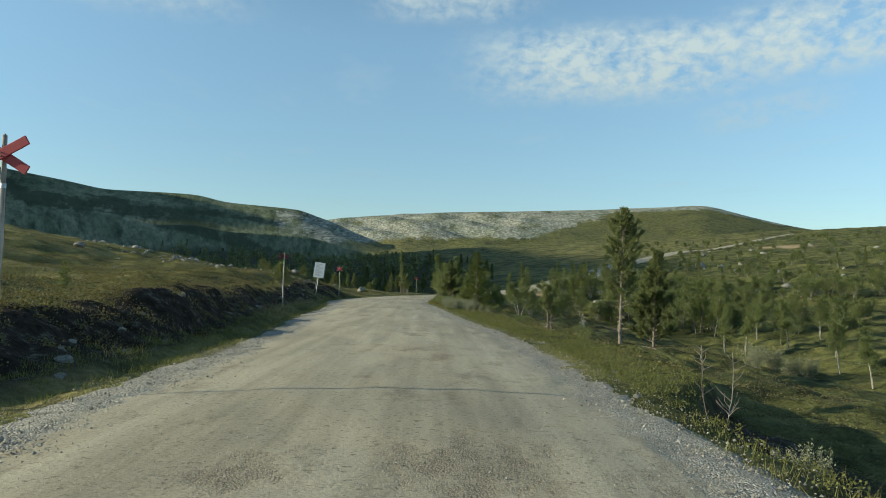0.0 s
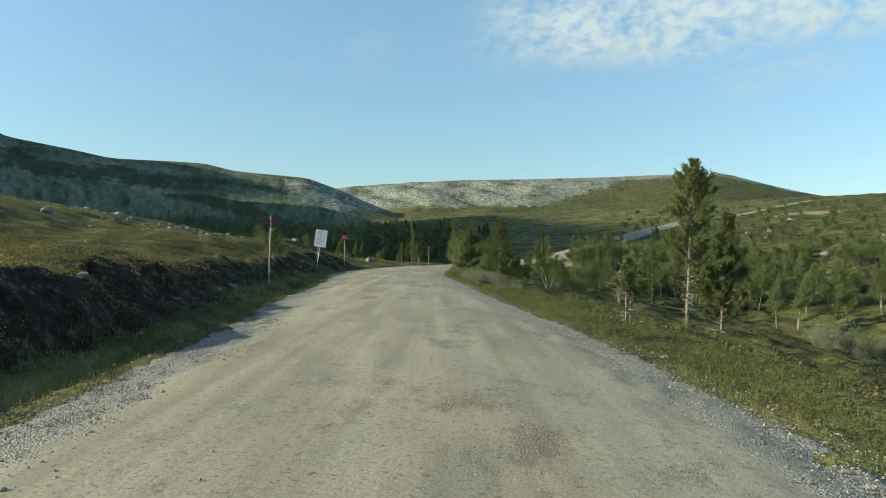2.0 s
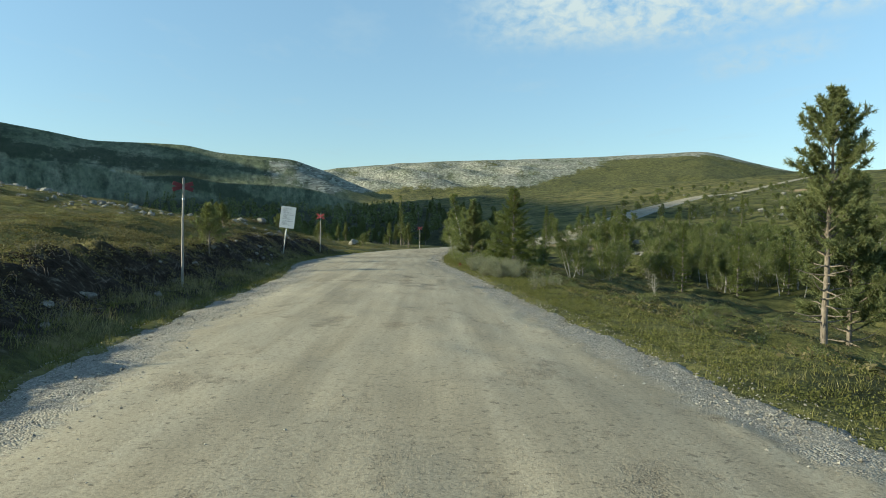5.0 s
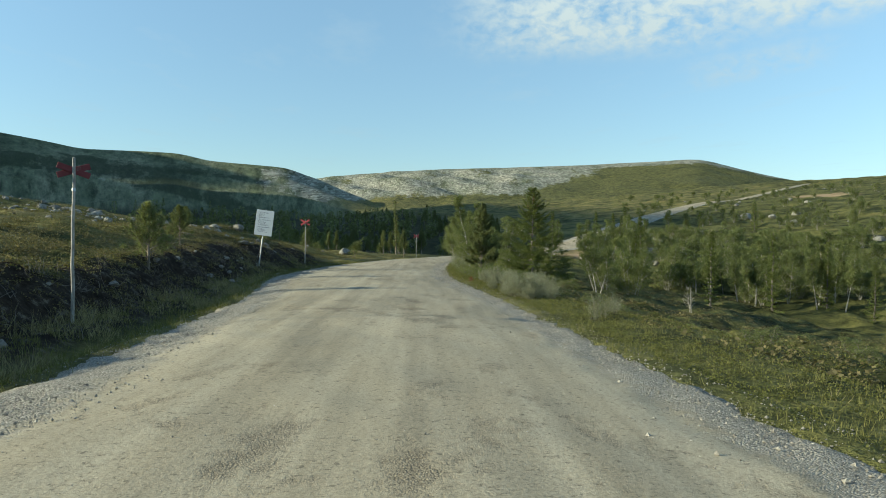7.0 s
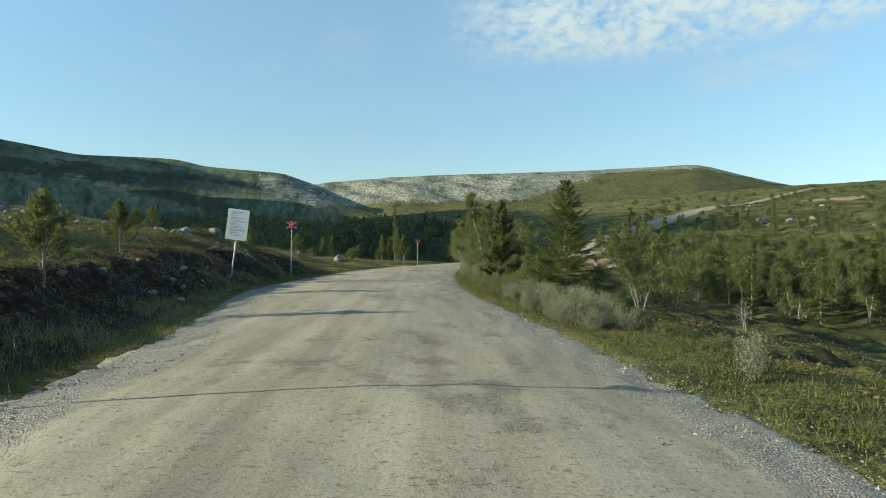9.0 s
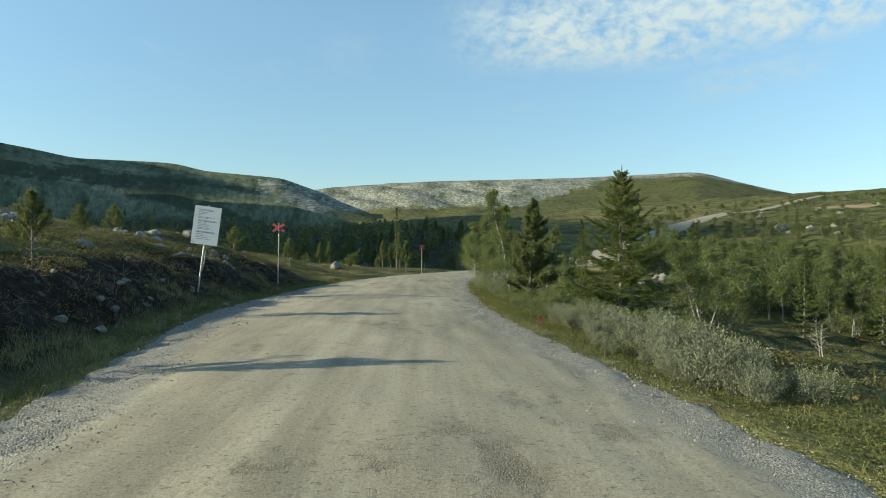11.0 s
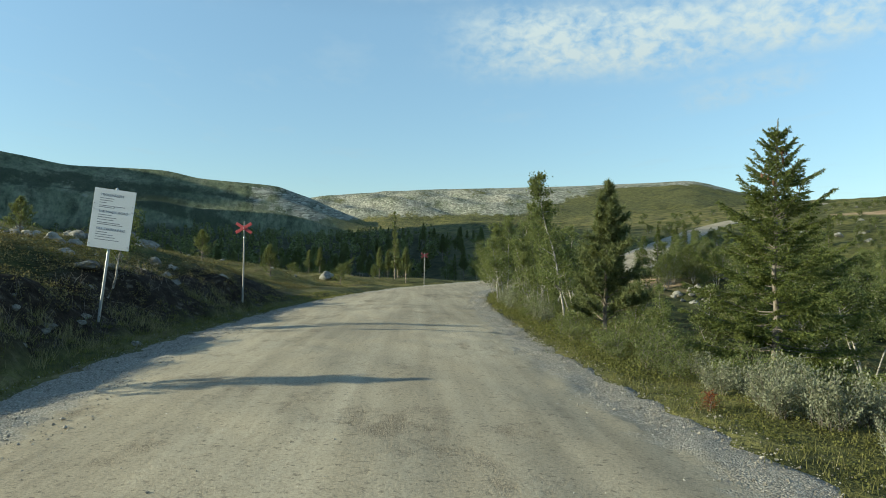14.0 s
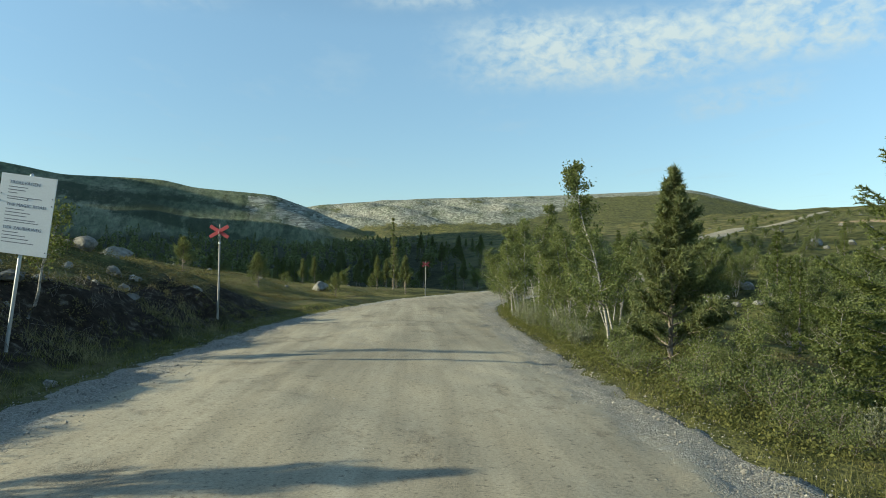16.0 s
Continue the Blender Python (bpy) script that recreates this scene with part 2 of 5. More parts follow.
    rise_b = 1.3 + r * np.tan(np.radians(0.6 + (eb - 0.6) * smooth(-0.25, 1.0, ub) ** 1.15 + lump * np.sin(np.pi * ub) * (0.3 + 0.7 * smooth(12, 4, az))))
    rise_b = np.where(r > 1800, 1.3 + 1800 * np.tan(np.radians(eb)) - 0.04 * (r - 1800), rise_b)
    rise_b = np.where(r > 380, rise_b, -50)
    rise_a = np.where(r > 190, rise_a, -50)
    # an unseen mountain added to the left, shaped to shade the valley
    shade_fell = (408 + 0.045 * np.clip(y - 62, 0, 260)) * smooth(-113, -23, y) * smooth(450, 350, y) * smooth(-330, -1000, x) * smooth(-1900, -1050, x) - 60
    out = np.maximum(np.maximum(z, shade_fell), np.maximum(rise_a, rise_b))
    # the bed under the road
    bed = rz - 0.09
    return np.where(np.abs(d) < half, bed, np.where(np.abs(d) < half + 0.8, np.minimum(out, rz - 0.06 + 0.0 * d), out))


def height_at(x, y):
    return float(height(np.array([x]), np.array([y]))[0])

# ---- end of terrain ----


# ---- materials ----
def material(name, rough=0.8, metal=0.0):
    """A principled material, with its nodes, its links and its shader."""
    m = bpy.data.materials.new(name)
    m.use_nodes = True
    nodes, links = m.node_tree.nodes, m.node_tree.links
    shader = nodes["Principled BSDF"]
    shader.inputs["Roughness"].default_value, shader.inputs["Metallic"].default_value = rough, metal
    shader.inputs["Specular IOR Level"].default_value = 0.25
    return m, nodes, links, shader


def ramp(nodes, links, value, stops):
    r = nodes.new("ShaderNodeValToRGB")
    e = r.color_ramp.elements
    while len(e) < len(stops):
        e.new(0.5)
    for k, (at, c) in enumerate(stops):
        e[k].position, e[k].color = at, (*c, 1) if len(c) == 3 else c
    links.new(value, r.inputs["Fac"])
    return r.outputs["Color"]


def grain(nodes, links, scale, detail=4.0, rough=0.6, stretch=None, distort=0.0):
    """Noise by the place in the object, scale in bumps a metre."""
    tc = nodes.new("ShaderNodeTexCoord")
    n = nodes.new("ShaderNodeTexNoise")
    n.inputs["Scale"].default_value, n.inputs["Detail"].default_value = scale, detail
    n.inputs["Roughness"].default_value, n.inputs["Distortion"].default_value = rough, distort
    if stretch:
        mp = nodes.new("ShaderNodeMapping")
        mp.inputs["Scale"].default_value = stretch
        links.new(tc.outputs["Object"], mp.inputs["Vector"])
        links.new(mp.outputs[0], n.inputs["Vector"])
    else:
        links.new(tc.outputs["Object"], n.inputs["Vector"])
    return n.outputs["Fac"]


def on_slope(nodes, links, scale, detail=7.0, rough=0.7):
    """Noise laid evenly over the far slopes."""
    n = nodes.new("ShaderNodeTexNoise")
    n.inputs["Scale"].default_value, n.inputs["Detail"].default_value, n.inputs["Roughness"].default_value = scale, detail, rough
    links.new(attribute(nodes, "slope_place").outputs["Vector"], n.inputs["Vector"])
    return n.outputs["Fac"]


def mixed(nodes, links, fac, a, b, kind="MIX"):
    m = nodes.new("ShaderNodeMix")
    m.data_type, m.blend_type = "RGBA", kind
    for socket, v in ((m.inputs[0], fac), (m.inputs[6], a), (m.inputs[7], b)):
        if isinstance(v, (int, float)):
            socket.default_value = v
        elif isinstance(v, tuple):
            socket.default_value = (*v, 1)
        else:
            links.new(v, socket)
    return m.outputs[2]


def maths(nodes, links, op, a, b=0.0, c=0.0):
    m = nodes.new("ShaderNodeMath")
    m.operation = op
    for k, v in enumerate((a, b, c)):
        if isinstance(v, (int, float)):
            m.inputs[k].default_value = v
        else:
            links.new(v, m.inputs[k])
    return m.outputs[0]


def attribute(nodes, name):
    a = nodes.new("ShaderNodeAttribute")
    a.attribute_name = name
    return a


def bumped(nodes, links, shader, value, strength, distance):
    b = nodes.new("ShaderNodeBump")
    b.inputs["Strength"].default_value, b.inputs["Distance"].default_value = strength, distance
    links.new(value, b.inputs["Height"])
    links.new(b.outputs[0], shader.inputs["Normal"])


def make_ground():
    m, n, l, sh = material("heath", 0.95)
    sh.inputs["Specular IOR Level"].default_value = 0.1
    rock, lush, sand = (attribute(n, k).outputs["Fac"] for k in ("rock", "lush", "sand"))
    mid, fine = grain(n, l, 0.5, 5, 0.65), grain(n, l, 7.0, 4, 0.7)
    moor = ramp(n, l, mid, [(0.30, (0.050, 0.048, 0.020)), (0.43, (0.112, 0.114, 0.042)), (0.52, (0.168, 0.158, 0.062)), (0.62, (0.200, 0.172, 0.082)), (0.75, (0.110, 0.092, 0.052))])
    green = ramp(n, l, mid, [(0.32, (0.030, 0.034, 0.014)), (0.46, (0.094, 0.098, 0.037)), (0.58, (0.150, 0.150, 0.056)), (0.70, (0.142, 0.122, 0.056)), (0.78, (0.055, 0.058, 0.026))])
    col = mixed(n, l, lush, moor, green)
    hue = ramp(n, l, grain(n, l, 0.16, 6, 0.68), [(0.38, (0.42, 0.46, 0.44)), (0.50, (0.92, 0.92, 0.90)), (0.62, (1.28, 1.20, 1.10))])
    col = mixed(n, l, 1.0, col, hue, "MULTIPLY")
    speck = ramp(n, l, fine, [(0.35, (0.55, 0.55, 0.55)), (0.62, (1.25, 1.25, 1.2))])
    col = mixed(n, l, 0.7, col, speck, "MULTIPLY")
    # block fields, with scrub and heath between the stones
    stones = n.new("ShaderNodeTexVoronoi")
    tc = n.new("ShaderNodeTexCoord")
    flow = n.new("ShaderNodeMapping")
    flow.inputs["Scale"].default_value = (1.0, 0.10, 1.0)
    l.new(tc.outputs["Object"], flow.inputs["Vector"])
    l.new(flow.outputs[0], stones.inputs["Vector"])
    stones.inputs["Scale"].default_value = 0.42
    split = n.new("ShaderNodeSeparateColor")
    l.new(stones.outputs["Color"], split.inputs[0])
    tone = ramp(n, l, split.outputs[0], [(0.0, (0.125, 0.125, 0.105)), (0.35, (0.20, 0.198, 0.166)), (0.7, (0.265, 0.260, 0.220)), (1.0, (0.385, 0.376, 0.325))])
    cracks = ramp(n, l, on_slope(n, l, 0.035, 9, 0.72), [(0.36, (0.40, 0.46, 0.34)), (0.48, (0.92, 0.95, 0.90)), (0.64, (1.18, 1.15, 1.10))])
    tone = mixed(n, l, 1.0, tone, cracks, "MULTIPLY")
    patch = maths(n, l, "ADD", rock, maths(n, l, "MULTIPLY", maths(n, l, "SUBTRACT", on_slope(n, l, 0.020, 9, 0.72), 0.5), 2.3))
    mask = ramp(n, l, patch, [(0.44, (0, 0, 0)), (0.56, (1, 1, 1))])
    scrub = ramp(n, l, on_slope(n, l, 0.050, 8, 0.72), [(0.54, (0, 0, 0)), (0.68, (1, 1, 1))])
    far = attribute(n, "far").outputs["Fac"]
    pale = ramp(n, l, on_slope(n, l, 0.022, 9, 0.66), [(0.38, (0.060, 0.076, 0.043)), (0.46, (0.108, 0.127, 0.072)), (0.54, (0.150, 0.166, 0.102)), (0.66, (0.205, 0.208, 0.138))])
    pale = mixed(n, l, 1.0, pale, ramp(n, l, on_slope(n, l, 0.16, 7, 0.75), [(0.36, (0.48, 0.52, 0.45)), (0.50, (0.95, 0.95, 0.92)), (0.64, (1.45, 1.40, 1.30))]), "MULTIPLY")
    thicket = maths(n, l, "ADD", attribute(n, "scrub_belt").outputs["Fac"], maths(n, l, "MULTIPLY", maths(n, l, "SUBTRACT", on_slope(n, l, 0.045, 9, 0.76), 0.5), 5.0))
    pale = mixed(n, l, maths(n, l, "MULTIPLY", ramp(n, l, thicket, [(0.30, (0, 0, 0)), (0.85, (1, 1, 1))]), 0.85), pale, (0.034, 0.045, 0.020))
    col = mixed(n, l, attribute(n, "lichen").outputs["Fac"], col, pale)
    col = mixed(n, l, maths(n, l, "MULTIPLY", scrub, far), col, (0.028, 0.034, 0.016))
    col = mixed(n, l, mask, col, tone)
    # floor of the wood, near black: shade under the trees put into its colour
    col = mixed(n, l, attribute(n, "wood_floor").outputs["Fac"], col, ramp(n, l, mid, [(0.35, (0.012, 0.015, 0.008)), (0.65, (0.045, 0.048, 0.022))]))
    grit = ramp(n, l, mid, [(0.3, (0.30, 0.21, 0.13)), (0.7, (0.42, 0.31, 0.20))])
    col = mixed(n, l, sand, col, grit)
    # peat soil, its colour darkened further for the shade on bank and ditch
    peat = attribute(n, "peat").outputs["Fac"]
    shaded_soil = ramp(n, l, grain(n, l, 5.0, 6, 0.7), [(0.35, (0.014, 0.010, 0.007)), (0.56, (0.042, 0.032, 0.022)), (0.68, (0.150, 0.132, 0.104))])
    l.new(mixed(n, l, peat, col, shaded_soil), sh.inputs["Base Color"])
    rough_land = maths(n, l, "MULTIPLY", maths(n, l, "MULTIPLY", on_slope(n, l, 0.08, 8, 0.72), far), 12.0)
    bumped(n, l, sh, maths(n, l, "ADD", maths(n, l, "ADD", maths(n, l, "MULTIPLY", mid, 1.5), fine), rough_land), 0.9, 0.12)
    return m


def make_road():
    m, n, l, sh = material("packed gravel", 0.9)
    edge = attribute(n, "edge").outputs["Fac"]
    dark = attribute(n, "track").outputs["Fac"]
    streak = grain(n, l, 3.0, 4, 0.6, (1.0, 0.05, 1.0))
    broad = grain(n, l, 0.45, 3, 0.5, (1.0, 0.35, 1.0))
    mid = grain(n, l, 2.6, 6, 0.7)
    fine = grain(n, l, 45.0, 4, 0.75)
    tc = n.new("ShaderNodeTexCoord")

    def cells(scale):
        v = n.new("ShaderNodeTexVoronoi")
        l.new(tc.outputs["Object"], v.inputs["Vector"])
        v.inputs["Scale"].default_value = scale
        return v

    pebbles, grit = cells(64.0), cells(80.0)
    packed = ramp(n, l, maths(n, l, "ADD", maths(n, l, "MULTIPLY", streak, 0.6), maths(n, l, "MULTIPLY", broad, 0.4)),
                  [(0.36, (0.268, 0.230, 0.163)), (0.50, (0.362, 0.312, 0.223)), (0.64, (0.446, 0.387, 0.281))])
    packed = mixed(n, l, 0.75, packed, ramp(n, l, fine, [(0.32, (0.55, 0.55, 0.55)), (0.50, (1.0, 1.0, 1.0)), (0.68, (1.25, 1.25, 1.25))]), "MULTIPLY")
    packed = mixed(n, l, maths(n, l, "MULTIPLY", dark, 0.5), packed, (0.70, 0.69, 0.68), "MULTIPLY")
    # worn places where the stones of the bed show, dark between
    worn = maths(n, l, "ADD", grain(n, l, 1.5, 6, 0.72, (1.3, 0.7, 1.0)), maths(n, l, "MULTIPLY", maths(n, l, "SUBTRACT", grain(n, l, 0.25, 2), 0.5), 0.45))
    worn = ramp(n, l, maths(n, l, "ADD", worn, maths(n, l, "MULTIPLY", dark, 0.10)), [(0.565, (0, 0, 0)), (0.67, (1, 1, 1))])
    chips = ramp(n, l, maths(n, l, "ADD", maths(n, l, "MULTIPLY", grit.outputs["Distance"], 1.0), maths(n, l, "MULTIPLY", fine, 0.5)), [(0.58, (0, 0, 0)), (0.74, (1, 1, 1))])
    split = n.new("ShaderNodeSeparateColor")
    l.new(grit.outputs["Color"], split.inputs[0])
    chip_tone = ramp(n, l, split.outputs[0], [(0.0, (0.55, 0.55, 0.53)), (0.6, (0.95, 0.95, 0.93)), (1.0, (1.3, 1.28, 1.24))])
    packed = mixed(n, l, maths(n, l, "MULTIPLY", worn, 0.5), packed, mixed(n, l, 1.0, packed, chip_tone, "MULTIPLY"))
    packed = mixed(n, l, maths(n, l, "MULTIPLY", maths(n, l, "MULTIPLY", worn, chips), 0.5), packed, (0.10, 0.072, 0.050))
    dots = ramp(n, l, grain(n, l, 17, 5, 0.72), [(0.57, (0, 0, 0)), (0.64, (1, 1, 1))])
    packed = mixed(n, l, maths(n, l, "MULTIPLY", dots, 0.7), packed, (0.12, 0.10, 0.072))
    loose = ramp(n, l, pebbles.outputs["Color"], [(0.0, (0.13, 0.118, 0.098)), (0.5, (0.30, 0.275, 0.230)), (1.0, (0.50, 0.465, 0.40))])
    loose_mask = ramp(n, l, maths(n, l, "ADD", edge, maths(n, l, "MULTIPLY", maths(n, l, "SUBTRACT", mid, 0.5), 1.5)), [(0.34, (0, 0, 0)), (0.78, (1, 1, 1))])
    l.new(mixed(n, l, loose_mask, packed, loose), sh.inputs["Base Color"])
    rel = maths(n, l, "ADD", maths(n, l, "MULTIPLY", fine, 0.30), maths(n, l, "MULTIPLY", maths(n, l, "MULTIPLY", pebbles.outputs["Distance"], loose_mask), -1.2))
    rel = maths(n, l, "ADD", rel, maths(n, l, "MULTIPLY", maths(n, l, "MULTIPLY", grit.outputs["Distance"], worn), -0.3))
    rel = maths(n, l, "ADD", rel, maths(n, l, "MULTIPLY", mid, 0.35))
    bumped(n, l, sh, rel, 0.85, 0.018)
    return m


def make_rock(name, dark, light, scale=3.0):
    m, n, l, sh = material(name, 0.9)
    a, b = grain(n, l, scale, 6, 0.65), grain(n, l, scale * 9, 4)
    info = n.new("ShaderNodeObjectInfo")
    geo = n.new("ShaderNodeNewGeometry")
    c = ramp(n, l, a, [(0.3, dark), (0.65, light)])
    shade = maths(n, l, "ADD", 0.65, maths(n, l, "MULTIPLY", maths(n, l, "FRACT", maths(n, l, "ADD", geo.outputs["Random Per Island"], info.outputs["Random"])), 0.6))
    c = mixed(n, l, 1.0, c, shade, "MULTIPLY")
    l.new(c, sh.inputs["Base Color"])
    bumped(n, l, sh, maths(n, l, "ADD", a, maths(n, l, "MULTIPLY", b, 0.3)), 0.6, 0.05)
    return m


def make_leaf(name, dark, light, through=0.35, rough=0.55):
    """Leaves that let some light through; each one a little different."""
    m = bpy.data.materials.new(name)
    m.use_nodes = True
    n, l = m.node_tree.nodes, m.node_tree.links
    n.clear()
    geo, info = n.new("ShaderNodeNewGeometry"), n.new("ShaderNodeObjectInfo")
    v = maths(n, l, "ADD", maths(n, l, "MULTIPLY", geo.outputs["Random Per Island"], 0.75), maths(n, l, "MULTIPLY", info.outputs["Random"], 0.25))
    col = ramp(n, l, v, [(0.05, dark), (0.95, light)])
    face, back, gloss = n.new("ShaderNodeBsdfDiffuse"), n.new("ShaderNodeBsdfTranslucent"), n.new("ShaderNodeBsdfGlossy")
    gloss.inputs["Roughness"].default_value = rough
    gloss.inputs["Color"].default_value = (0.3, 0.3, 0.25, 1)
    l.new(col, face.inputs["Color"])
    l.new(mixed(n, l, 1.0, col, (1.0, 1.0, 0.55), "MULTIPLY"), back.inputs["Color"])
    mix, top, fres, out = n.new("ShaderNodeMixShader"), n.new("ShaderNodeMixShader"), n.new("ShaderNodeFresnel"), n.new("ShaderNodeOutputMaterial")
    mix.inputs[0].default_value = through
    fres.inputs["IOR"].default_value = 1.02
    l.new(face.outputs[0], mix.inputs[1]), l.new(back.outputs[0], mix.inputs[2])
    l.new(fres.outputs[0], top.inputs[0]), l.new(mix.outputs[0], top.inputs[1]), l.new(gloss.outputs[0], top.inputs[2])
    l.new(top.outputs[0], out.inputs["Surface"])
    return m


def make_bark(name, dark, light, stretch, scale=6.0, rings=False):
    m, n, l, sh = material(name, 0.9)
    a = grain(n, l, scale, 5, 0.65, stretch)
    c = ramp(n, l, a, [(0.36, dark), (0.56, light)])
    l.new(mixed(n, l, 0.4, c, ramp(n, l, grain(n, l, scale * 5, 3), [(0.3, (0.6, 0.6, 0.6)), (0.7, (1.15, 1.15, 1.15))]), "MULTIPLY"), sh.inputs["Base Color"])
    bumped(n, l, sh, a, 0.6, 0.02)
    return m


def make_paint(name, colour, wear, rough=0.6, amount=0.62, metal=0.0):
    m, n, l, sh = material(name, rough, metal)
    a, b = grain(n, l, 9, 6, 0.7), grain(n, l, 55, 3)
    c = mixed(n, l, ramp(n, l, a, [(amount, (0, 0, 0)), (amount + 0.08, (1, 1, 1))]), colour, wear)
    c = mixed(n, l, 0.35, c, ramp(n, l, b, [(0.3, (0.75, 0.75, 0.75)), (0.7, (1.1, 1.1, 1.1))]), "MULTIPLY")
    l.new(c, sh.inputs["Base Color"])
    bumped(n, l, sh, b, 0.2, 0.003)
    return m


HEATH, GRAVEL = make_ground(), make_road()
PEBBLE = make_rock("loose gravel", (0.15, 0.137, 0.115), (0.44, 0.405, 0.345), 8)
BOULDER = make_rock("lichen-grey rock", (0.11, 0.104, 0.09), (0.35, 0.335, 0.295), 5.0)
PINE_LEAF = make_leaf("pine needles", (0.095, 0.115, 0.054), (0.290, 0.310, 0.150), 0.36)
SPRUCE_LEAF = make_leaf("spruce needles", (0.062, 0.082, 0.030), (0.235, 0.268, 0.092), 0.36)
BIRCH_LEAF = make_leaf("birch leaves", (0.074, 0.094, 0.040), (0.255, 0.285, 0.122), 0.43)
WILLOW_LEAF = make_leaf("willow leaves", (0.105, 0.115, 0.072), (0.345, 0.355, 0.255), 0.25)
HEATHER_LEAF = make_leaf("heather", (0.095, 0.085, 0.046), (0.245, 0.212, 0.114), 0.28)
HERB_LEAF = make_leaf("low shrubs", (0.074, 0.083, 0.031), (0.225, 0.222, 0.080), 0.34)
GRASS_LEAF = make_leaf("short grass", (0.090, 0.094, 0.037), (0.240, 0.228, 0.092), 0.3)
RED_LEAF = make_leaf("reddened leaves", (0.10, 0.035, 0.02), (0.30, 0.10, 0.05), 0.35)
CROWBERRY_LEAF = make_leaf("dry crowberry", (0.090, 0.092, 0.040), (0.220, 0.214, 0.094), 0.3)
STRAW = make_leaf("dry grass", (0.15, 0.135, 0.070), (0.40, 0.355, 0.20), 0.3)
PINE_BARK = make_bark("pine bark", (0.085, 0.070, 0.056), (0.27, 0.225, 0.18), (3, 3, 0.8))
SPRUCE_BARK = make_bark("spruce bark", (0.09, 0.075, 0.06), (0.24, 0.21, 0.18), (3, 3, 1))
BIRCH_BARK = make_bark("birch bark", (0.10, 0.09, 0.08), (0.44, 0.41, 0.365), (1.2, 1.2, 4))
CONE = make_bark("brown cone", (0.10, 0.055, 0.03), (0.24, 0.14, 0.08), (8, 8, 8), 20)
GREY_WOOD = make_bark("weathered wood", (0.20, 0.185, 0.16), (0.44, 0.41, 0.37), (6, 6, 0.6))
RED_PAINT = make_paint("red paint", (0.42, 0.082, 0.085), (0.30, 0.16, 0.14), 0.5, 0.66)
# red paint with the shade on the second marker's cross put into its colour
SHADED_RED = make_paint("weathered red paint", (0.17, 0.045, 0.05), (0.16, 0.10, 0.09), 0.7, 0.6)
BOARD_WHITE = make_paint("white sign board", (0.66, 0.68, 0.69), (0.52, 0.53, 0.52), 0.45, 0.68)
INK = make_paint("dark lettering", (0.17, 0.18, 0.21), (0.28, 0.29, 0.31), 0.6, 0.7)
STEEL = make_paint("galvanised steel", (0.50, 0.51, 0.51), (0.36, 0.36, 0.35), 0.45, 0.6, 0.6)


# ---- meshes ----
def mesh_of(name, verts, faces, mat, smooth_faces=False):
    me = bpy.data.meshes.new(name)
    me.from_pydata(verts.tolist() if hasattr(verts, "tolist") else verts, [], faces.tolist() if hasattr(faces, "tolist") else faces)
    me.materials.append(mat)
    if smooth_faces:
        me.polygons.foreach_set("use_smooth", np.ones(len(me.polygons), bool))
    me.update()
    return me


def quads_mesh(name, verts, mat, corners=4):
    """verts: (n * corners, 3), each run of corners one loose face."""
    k = len(verts) // corners
    me = bpy.data.meshes.new(name)
    me.vertices.add(k * corners)
    me.vertices.foreach_set("co", np.asarray(verts, np.float32).ravel())
    me.loops.add(k * corners)
    me.loops.foreach_set("vertex_index", np.arange(k * corners, dtype=np.int32))
    me.polygons.add(k)
    me.polygons.foreach_set("loop_start", np.arange(k, dtype=np.int32) * corners)
    me.polygons.foreach_set("loop_total", np.full(k, corners, np.int32))
    me.materials.append(mat)
    me.update(calc_edges=True)
    me.validate()
    return me


def part(name, me, parent, label=""):
    ob = new(name, me)
    ob.parent = parent
    if label:
        ob["label"] = label
    return ob


def thing(name, x, y, z, label, category, group="", turn=0.0, size=1.0):
    ob = new(name)
    ob.empty_display_size = 0.2
    ob.matrix_basis = pose(x, y, z, 0, 0, turn) @ Matrix.Scale(size, 4)
    return tagged(ob, label, category, group)


